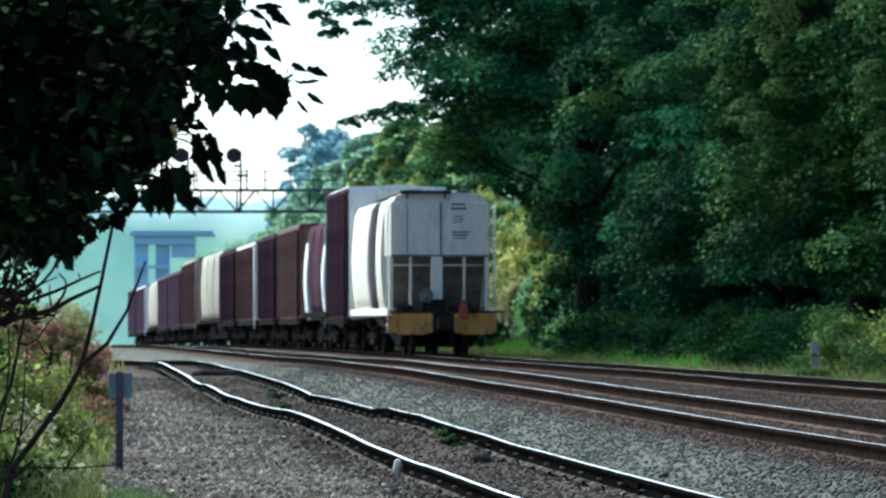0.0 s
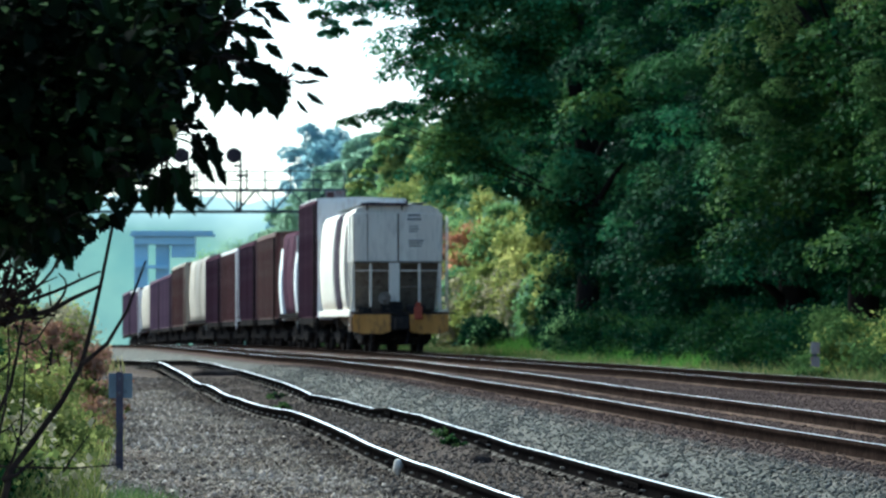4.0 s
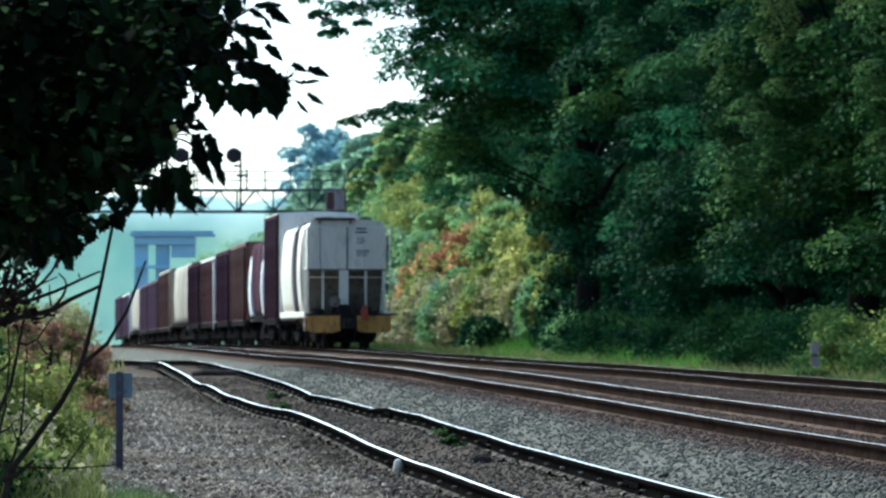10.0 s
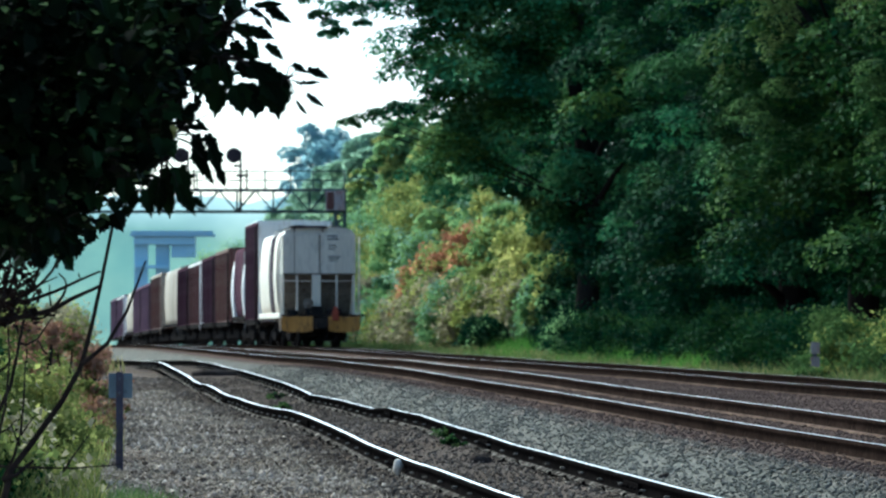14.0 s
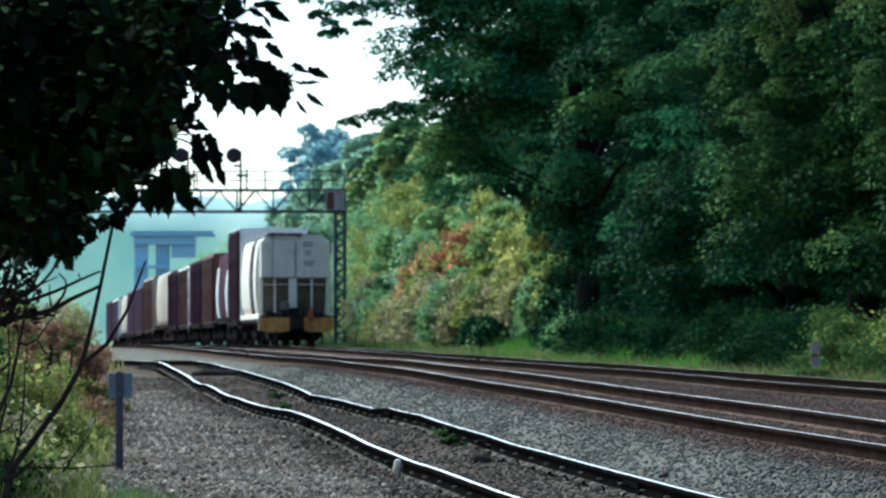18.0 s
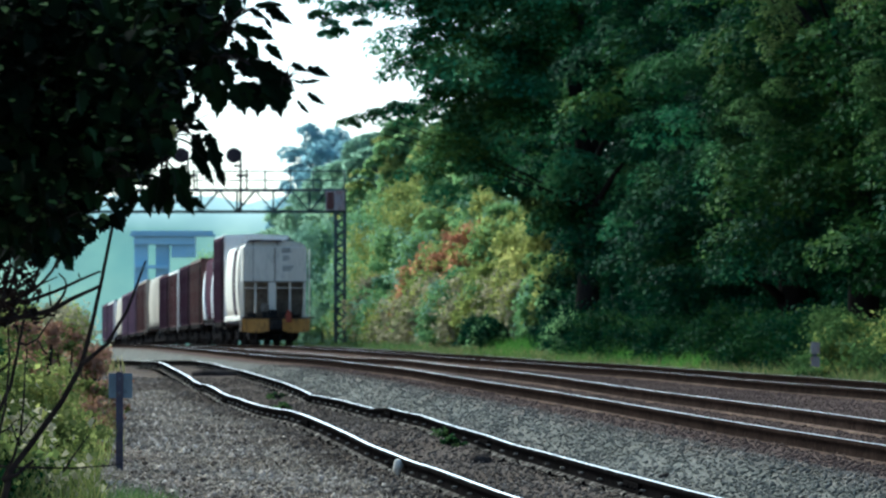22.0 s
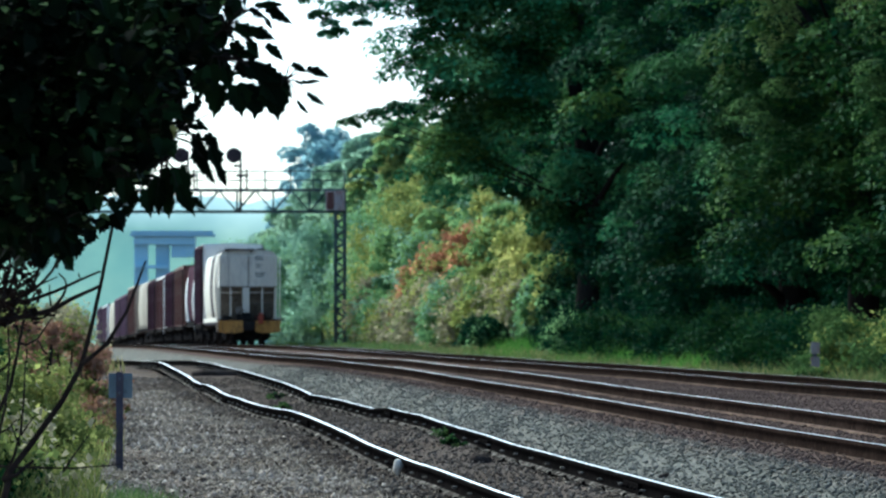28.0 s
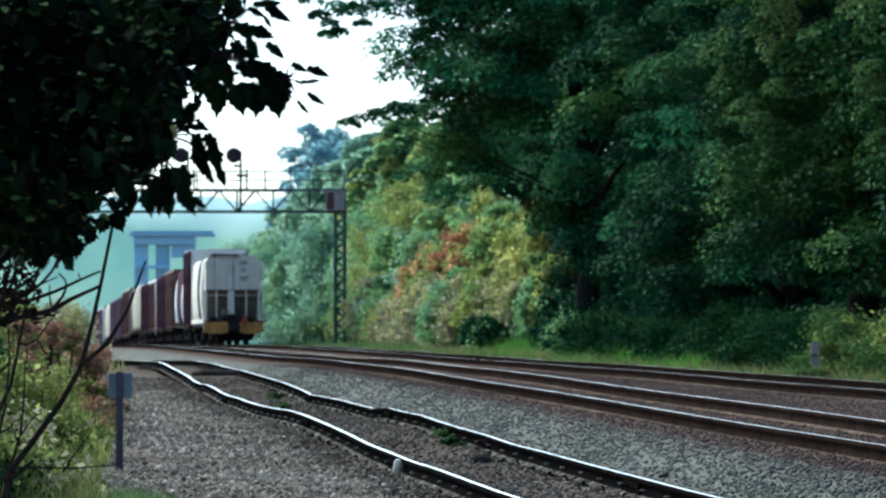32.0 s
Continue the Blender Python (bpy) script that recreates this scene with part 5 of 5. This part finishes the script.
def right_verge():
    rng = np.random.default_rng(22)
    n = 7000
    blades("grass", rng, rng.uniform(-4, 3.2, n), 84 + 90 * rng.random(n), 0.35, 0.014, L_PALE, "pale dry grass on the brow beside the siding")
    n = 24000
    blades("dry_litter", rng, rng.uniform(0.6, 3.4, n), 26 + 45 * rng.random(n) ** 1.5, 0.07, 0.008, L_STRAW, "dry straw litter lying in the gravel", "litter", 1.2)
    n = 9000
    ds = 55 + 130 * rng.random(n)
    offs = rng.uniform(15.3, 19.0, n)
    blades("grass", rng, offs, ds, 0.38, 0.012, L_PALE, "pale dry grass beyond the tracks")
    n = 14000
    ds = 55 + 110 * rng.random(n)
    offs = 15.4 + 3.0 * rng.random(n) ** 1.5
    blades("grass", rng, offs, ds, 0.34, 0.014, L_VERGE, "rank green weeds beyond the tracks", "weeds")
    n = 3600
    ds = 90 + 45 * rng.random(n)
    offs = rng.normal(17.6, 0.7, n)
    keep = np.array([noise.noise((o * 0.6, q * 0.16, 5.0)) > -0.05 for o, q in zip(offs, ds)])
    blades("grass", rng, offs[keep], ds[keep], 0.52, 0.014, L_GRASS, "bright green weeds along the foot of the woods", "weeds")
    n = 5000
    ds = 139 + rng.normal(0, 3, n)
    offs = rng.normal(19.9, 0.5, n)
    blades("grass", rng, offs, ds, 0.55, 0.014, L_GRASS, "bright green grass patch beneath the trees")
    # weeds added to close off the bright backdrop seen beneath the cars
    n = 7000
    ds = 150 + 180 * rng.random(n)
    blades("grass", rng, rng.uniform(15.6, 17.4, n), ds, 0.55, 0.03, L_VERGE, "rank weeds along the far side of the line", "weeds")
    root = empty("marker_post", Matrix.Translation(at(16.3, 77)))
    tagged(root, "small whitish lineside post among weeds", "post")
    part("post", boxes([((-0.035, -0.042, -0.3), (0.035, 0.04, 0.93))], 0.01), M_POST, root)
    part("plate", boxes([((-0.09, -0.06, 0.70), (0.09, -0.045, 0.92))], 0.004), M_CABINET, root)
    part("plate", boxes([((-0.09, -0.06, 0.42), (0.09, -0.052, 0.64))], 0.004), M_CABINET, root)
    # weeds between and beside the siding's rails
    for i, (o, d) in enumerate([(5.2, 43.2), (5.4, 45.4), (4.2, 56), (4.6, 60), (5.0, 66)]):
        shrub("weed", o, d, 0.14, 0.16, [L_TREE2, L_VERGE], "low green weed in the ballast", 640 + i, leaf=0.03, clumps=8, count=260, category="weed", group="ballast weeds", sink=0.02)


def lying_wood():
    """Dark scraps of old timber on the ballast, split and weathered."""
    rng = random.Random(12)
    for off, d, size, turn, label in ((5.03, 39.5, (0.20, 0.12, 0.085), 25, "short dark stub of rotten tie between the rails"), (6.12, 35.2, (0.26, 0.05, 0.035), 70, "dark weathered stick lying on the ballast"), (5.0, 82.0, (1.1, 0.22, 0.13), 12, "old broken tie lying between the rails"), (2.6, 31.5, (0.30, 0.05, 0.03), 80, "dark weathered stick lying in the gravel")):
        x, y, z = size
        bm = bmesh.new()
        rings = []
        for i in range(6):
            u = i / 5 - 0.5
            k = 1 - 0.35 * abs(2 * u) ** 3
            rings.append([(u * x + rng.uniform(-0.01, 0.01), q * y * k / 2 + rng.uniform(-0.1, 0.1) * y, (h * k) * z + rng.uniform(-0.06, 0.06) * z) for q, h in ((-1, 0), (1, 0), (1.0, 0.7), (0.5, 1), (-0.5, 1), (-1, 0.7))])
        loft(bm, rings, smooth=False)
        ob = part("wood_scrap", bm, M_TIE)
        ob.matrix_basis = Matrix.Translation(at(off, d, 0.005)) @ pose(0, 0, 0, 0, 0, turn)
        tagged(ob, label, "wood scrap", "lying timber")


sign_post()
lying_wood()
block_by_rail()
left_verge()
right_verge()


# ---- overhanging maple and bare twigs near the camera ----
def maple_leaf(bm, m, size, rng, mat=0, wide=1.0):
    """One lobed leaf blade, folded along its midrib."""
    half = [(0.17, -0.07), (0.40, 0.02), (0.34, 0.13), (0.56, 0.36), (0.40, 0.41), (0.42, 0.55), (0.28, 0.60), (0.24, 0.74), (0.10, 0.80)]
    curl = rng.uniform(-0.25, 0.35)

    def vert(x, y):
        return bm.verts.new(m @ Vector((x * size * wide, y * size, (abs(x) * 0.35 + curl * y * y * 0.6) * size)))
    mid = [vert(0, y) for y in (0.0, 0.25, 0.55, 1.0)]
    for s in (-1, 1):
        v = [vert(s * x, y) for x, y in half]
        for ring in ((mid[0], v[0], v[1], v[2], mid[1]), (mid[1], v[2], v[3], v[4], mid[2]), (mid[2], v[4], v[5], v[6]), (mid[2], v[6], v[7], v[8], mid[3])):
            f = bm.faces.new(ring if s > 0 else ring[::-1])
            f.material_index = mat


def hang(rng, droop=1.0):
    """A leaf's turn: tip mostly down, blade any way round."""
    d = Vector((rng.gauss(0, 0.5), rng.gauss(0, 0.5), -droop)).normalized()
    nrm = Vector((rng.gauss(0, 1), rng.gauss(0, 1), rng.gauss(0.2, 0.5)))
    nrm = (nrm - d * nrm.dot(d)).normalized()
    x = d.cross(nrm)
    return Matrix((x, d, nrm)).transposed().to_4x4()


SPRAYS = []


def near_maple():
    rng = random.Random(31)
    base = Vector((-6.2, 13.0, 0.0))
    root = empty("maple_tree", Matrix.Translation(base))
    tagged(root, "overhanging maple with dark leaves in silhouette", "tree")
    bm = bmesh.new()
    tube(bm, [(0, 0, -0.3), (0.05, 0, 1.5), (0.1, 0.1, 3.5), (0.0, 0, 6.5)], [0.22, 0.18, 0.15, 0.06], 10)
    part("trunk", bm, M_BARK, root)

    def px(x, y, d=14.0):
        return spot(x - 784, 530 - y, d) - base
    boughs = [  # bough lines, seen from the camera, and how far leaves stand off
        ([(-500, -260), (-100, -60), (190, 30), (335, 50)], 70), ([(-500, -160), (-60, 40), (170, 115), (285, 125)], 74),
        ([(-500, -60), (-80, 150), (120, 205), (250, 240)], 52), ([(-500, 60), (-100, 240), (40, 310), (120, 370)], 48),
        ([(-500, 160), (-120, 340), (10, 385), (75, 415)], 36), ([(-400, -300), (0, -120), (230, -60), (350, -35)], 66),
        ([(-300, 0), (0, 180), (140, 255), (225, 290)], 38),
    ]
    for pts, reach in boughs:
        w = [px(x, y, 14.0 + rng.uniform(-0.5, 0.5)) for x, y in pts]
        bm = bmesh.new()
        tube(bm, w, [0.05, 0.03, 0.016, 0.004], 7)
        part("bough", bm, M_TWIG, root)
        lf = bmesh.new()
        for i in range(1250):
            u = rng.random() ** 0.8 * (len(w) - 1)
            k = min(int(u), len(w) - 2)
            c = w[k].lerp(w[k + 1], u - k)
            r = reach * 14.0 / PX * (0.35 + 1.15 * rng.random())
            a = rng.uniform(0, 6.28)
            c = c + Vector((math.cos(a) * r, rng.gauss(0, 0.45), math.sin(a) * r * 0.85))
            turn = hang(rng) if rng.random() < 0.4 else pose(0, 0, 0, rng.gauss(0, 32), rng.gauss(0, 32), rng.uniform(0, 360))
            # small paler copies stand for flecks of light among the dark leaves
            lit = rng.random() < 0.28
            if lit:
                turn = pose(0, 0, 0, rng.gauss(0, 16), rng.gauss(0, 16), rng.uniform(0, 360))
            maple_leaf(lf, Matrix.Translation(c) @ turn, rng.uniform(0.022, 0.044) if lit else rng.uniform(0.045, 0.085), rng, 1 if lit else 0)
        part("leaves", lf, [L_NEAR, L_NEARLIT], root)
    lf = bmesh.new()
    for i in range(2700):
        u, v = rng.random(), rng.random()
        x = -420 + 840 * u
        y = -330 + (650 - 0.30 * max(min(x, 280), 0)) * v
        if x > np.interp(y, (0, 90, 150, 220, 330), (400, 368, 312, 280, 268)) + rng.gauss(0, 14) or (x > 60 and noise.noise((x * 0.022, y * 0.03, 2.0)) > 0.30):
            continue
        c = px(x, y, rng.uniform(14.4, 15.6))
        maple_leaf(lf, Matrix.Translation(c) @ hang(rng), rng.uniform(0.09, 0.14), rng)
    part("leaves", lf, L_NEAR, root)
    # sprays at the crown's edge: joint, then leaves by their foot, lean from the plumb, length and how broad they show
    sprays = [
        ((385, 100), [(392, 148, -8, 62, 0.95), (418, 150, 12, 58, 0.9), (455, 150, -5, 62, 0.95), (485, 148, 8, 66, 0.95), (468, 140, 30, 62, 0.8), (418, 110, 60, 60, 0.6), (452, 120, 65, 62, 0.6), (488, 130, 40, 42, 0.6), (400, 118, 10, 44, 0.7), (438, 110, 40, 54, 0.7), (372, 118, 10, 48, 0.9), (360, 126, -10, 42, 0.9)]),
        ((395, 50), [(416, 52, 75, 54, 0.5), (443, 55, 70, 48, 0.6), (430, 44, 20, 38, 0.7), (470, 82, 50, 44, 0.5), (440, 74, 30, 38, 0.6), (413, 74, 20, 44, 0.7), (400, 16, 40, 32, 0.6), (443, 16, 60, 36, 0.4), (453, 14, 95, 64, 0.25), (476, 14, 55, 60, 0.4), (470, 34, 30, 26, 0.4), (393, 55, 0, 38, 0.8), (422, 92, 75, 42, 0.4)]),
        ((505, 142), [(517, 113, 62, 32, 0.5), (543, 122, 72, 46, 0.45), (525, 148, 88, 34, 0.25), (543, 144, 95, 28, 0.3), (546, 165, 55, 40, 0.35), (527, 178, 40, 38, 0.25), (498, 158, 50, 32, 0.25)]),
        ((300, 240), [(350, 213, 40, 30, 0.4), (333, 223, 80, 42, 0.3), (345, 238, 10, 38, 0.7), (365, 238, 30, 42, 0.6), (350, 260, 10, 48, 0.8), (372, 262, 15, 50, 0.7), (367, 288, 20, 46, 0.6), (384, 298, 20, 38, 0.5), (360, 284, -5, 32, 0.7), (318, 198, 70, 38, 0.4), (308, 214, 50, 38, 0.5), (352, 250, 85, 38, 0.2)]),
        ((290, 280), [(300, 298, 5, 56, 0.9), (316, 298, 15, 60, 0.7), (285, 318, -5, 58, 0.7), (300, 338, 0, 50, 0.7), (317, 333, 30, 58, 0.6), (333, 350, 55, 44, 0.4), (262, 338, 10, 50, 0.7), (280, 343, 0, 42, 0.6)]),
        ((210, 290), [(240, 338, -8, 38, 0.6), (222, 318, 0, 50, 0.8), (232, 333, 0, 38, 0.7), (170, 348, 10, 30, 0.6), (158, 343, 5, 34, 0.7), (195, 305, -10, 36, 0.7)]),
        ((80, 360), [(120, 368, 45, 48, 0.6), (100, 373, 10, 48, 0.7), (123, 398, 60, 24, 0.4), (117, 416, 50, 30, 0.4), (90, 418, -10, 46, 0.7), (105, 423, 30, 38, 0.6), (60, 418, 0, 44, 0.7), (30, 408, 0, 44, 0.7), (80, 398, 10, 44, 0.8), (140, 358, 30, 38, 0.5), (15, 398, 0, 48, 0.8)]),
    ]
    k = 13.6 / PX
    for (jx, jy), leaves in sprays:
        j = px(jx, jy, 13.6)
        sp = empty("spray", Matrix.Translation(j))
        sp.parent = root
        bm, lf = bmesh.new(), bmesh.new()
        for x, y, lean, size, wide in leaves:
            c = Vector((x - jx, rng.gauss(0, 14), jy - y)) * k
            tube(bm, [(0, 0, 0), c * 0.5 + Vector((0, rng.gauss(0, 0.02), 0.025)), c], [0.0035, 0.0025, 0.0013], 5)
            a = radians(lean)
            tip = Vector((math.sin(a), rng.gauss(0, 0.25), -math.cos(a))).normalized()
            nrm = Vector((rng.gauss(0, 0.3), -1, rng.gauss(0.2, 0.3)))
            nrm = (nrm - tip * nrm.dot(tip)).normalized()
            turn = Matrix((tip.cross(nrm), tip, nrm)).transposed().to_4x4()
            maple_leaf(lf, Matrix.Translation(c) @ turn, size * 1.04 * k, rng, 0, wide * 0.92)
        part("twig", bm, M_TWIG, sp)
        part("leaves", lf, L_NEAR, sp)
        SPRAYS.append((sp, j))
    lf = bmesh.new()
    for x, y, size in ((22, 292, 0.045), (38, 288, 0.03), (300, 232, 0.035), (310, 225, 0.03)):
        maple_leaf(lf, Matrix.Translation(px(x, y, 13.4)) @ hang(rng), size, rng)
    part("yellow_leaves", lf, L_YELLOW, root, "a few leaves turned yellow")
    for a, b in (((380, 62), (452, 12)), ((280, 215), (352, 152)), ((300, 243), (374, 200))):
        bm = bmesh.new()
        tube(bm, [px(*a, 13.6), px((a[0] + b[0]) / 2, (a[1] + b[1]) / 2 - 4, 13.6), px(*b, 13.6)], [0.005, 0.0035, 0.0015], 6)
        part("shoot", bm, M_TWIG, root)
    # the rest of the crown: overhead and unseen, added to shade the boughs it comes down to
    nr = np.random.default_rng(77)
    cs, rs = [], []
    for i in range(260):
        a, r = nr.uniform(0, 6.28), 6.5 * math.sqrt(nr.random())
        x, y = -6.0 + math.cos(a) * r, 11.0 + math.sin(a) * r * 1.2
        top_of_view = EYE + 560 / PX * max(y, 3.0)
        z = nr.uniform(3.2, 9.5)
        if x > -1.0 - 0.12 * abs(y - 12) and z < top_of_view + 1.0:
            continue
        if z < top_of_view + 0.9 and x > -1.9:
            continue
        if z < 2.2:
            continue
        cs.append((x - base.x, y - base.y, z - base.z))
        q = nr.uniform(0.5, 0.9)
        rs.append((q, q, q * 0.7))
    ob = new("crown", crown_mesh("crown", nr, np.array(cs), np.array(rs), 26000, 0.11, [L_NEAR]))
    ob.parent = root


def bare_twigs():
    root = empty("bare_shrub", Matrix.Translation((-1.75, 15.0, 0.0)))
    tagged(root, "leafless dark shrub with thin crossing twigs", "shrub")
    o = root.matrix_basis.translation

    def px(x, y, d=15.0):
        return spot(x - 784, 530 - y, d) - o
    lines = [  # tip to foot
        ([(207, 360), (194, 425), (178, 505), (165, 565), (150, 625), (143, 650), (110, 710), (60, 780), (20, 832), (-20, 1000)], 4.5), ([(258, 462), (225, 550), (190, 608), (146, 645)], 3.2),
        ([(178, 480), (143, 495), (100, 515), (60, 530), (0, 540), (-40, 545)], 3.2), ([(180, 504), (165, 512), (125, 530), (95, 548), (50, 560), (0, 567), (-60, 576)], 4.4),
        ([(104, 484), (115, 495), (118, 507), (112, 523), (103, 535), (95, 546)], 2.4), ([(88, 504), (88, 525), (90, 540), (99, 553), (97, 559), (75, 556), (67, 553)], 2.2),
        ([(116, 428), (108, 450), (92, 480), (75, 500), (50, 520), (15, 535), (-30, 545)], 2.8), ([(82, 425), (79, 440), (65, 490), (58, 506), (40, 525), (0, 545)], 2.8),
        ([(60, 435), (40, 470), (25, 490), (-5, 520)], 2.4), ([(102, 490), (84, 498), (55, 512), (20, 526), (-20, 532)], 1.8), ([(61, 480), (48, 487), (34, 485), (20, 470)], 2.0),
        ([(55, 492), (42, 504), (20, 515), (-10, 525)], 2.6), ([(35, 430), (30, 470), (18, 510), (-10, 560)], 2.8), ([(20, 430), (16, 480), (2, 540), (-20, 600)], 3.0),
        ([(48, 500), (42, 570), (33, 612), (20, 680), (0, 723), (-20, 760)], 3.0), ([(90, 565), (67, 600), (46, 611), (33, 606)], 1.8), ([(66, 598), (75, 618), (83, 627)], 1.6),
        ([(45, 640), (43, 700), (37, 765), (26, 805), (5, 850)], 2.2), ([(62, 735), (48, 755), (38, 770)], 1.6), ([(14, 560), (15, 600), (17, 640), (10, 720), (-10, 800)], 2.0),
        ([(22, 632), (10, 650), (-10, 662)], 2.2), ([(30, 742), (14, 760), (0, 766)], 1.8), ([(20, 752), (28, 772), (36, 790)], 1.6),
        ([(158, 770), (133, 803), (112, 835)], 1.6), ([(215, 822), (130, 829), (30, 827), (-20, 824)], 1.8), ([(60, 815), (30, 840), (5, 850)], 4.0), ([(95, 548), (80, 562), (55, 566)], 1.6),
        ([(144, 495), (140, 488), (139, 484)], 1.4), ([(60, 570), (50, 550), (20, 556)], 1.6), ([(35, 560), (12, 548), (-10, 556)], 2.0),
    ]
    rng = random.Random(4)
    for pts, w in lines:
        bm = bmesh.new()
        n = len(pts)
        d = 15 + rng.uniform(-0.3, 0.3)
        tube(bm, [px(x, y, d) for x, y in pts], [w * 0.98 * 15 / PX * (0.6 + 0.9 * i / (n - 1)) for i in range(n)], 6)
        part("twig", bm, M_TWIG, root)
    # withered leaves that still hang where the twigs are thickest
    lr = np.random.default_rng(17)
    n = 560
    x = -25 + 95 * lr.random(n) ** 1.7
    y = 425 + 150 * lr.random(n) ** 1.2 + lr.normal(0, 8, n)
    pos = np.array([px(p, q, 15 + w) for p, q, w in zip(x, y, lr.uniform(-0.4, 0.5, n))])
    v, f = leaf_arrays(lr, pos, lr.normal(0, 1, (n, 3)), 0.022 * lr.uniform(0.6, 1.4, n))
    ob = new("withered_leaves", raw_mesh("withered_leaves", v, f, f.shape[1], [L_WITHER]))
    ob.parent = root
    ob = tagged(ob, "dark withered brown leaves")


near_maple()
bare_twigs()

# ---- loose ballast ----
stones("ballast_stones", 70000, 0.6, 6.7, 26, 80, 0.019, 41, "loose grey ballast stones round the siding", 1.7)
stones("ballast_stones", 8000, 0.4, 3.7, 26, 70, 0.029, 43, "larger loose stones and clods in the trodden gravel", 1.4)
stones("ballast_stones", 60000, 5.9, 14.6, 30, 90, 0.0155, 42, "loose grey ballast stones of the main line", 1.5)


# ---- what moves ----
def motions():
    times = [0, 4, 8, 12, 16, 20, 24, 28, 32]
    for car, rear, spin in CARS:
        walk(car, [(t, car_pose(rear + SPEED * t)) for t in times])
    steps = [i * 0.2 for i in range(161)]
    for car, rear, spin in CARS[:1]:
        for w, y in spin:
            walk(w, [(t, pose(0, y, 0.42, -math.degrees(SPEED * t / 0.42))) for t in steps])
    for i, (sp, j) in enumerate(SPRAYS):
        rng = random.Random(90 + i)
        ph, amp = rng.uniform(0, 6.28), 2.6 if i < 3 else 1.2
        rows = []
        for k in range(33):
            t = k * 1.0
            rows.append((t, pose(j.x, j.y, j.z, 0, amp * (math.sin(t * 1.3 + ph) * 0.6 + math.sin(t * 2.9 + ph * 2) * 0.4), amp * 0.8 * math.sin(t * 0.9 + ph))))
        walk(sp, rows)


motions()
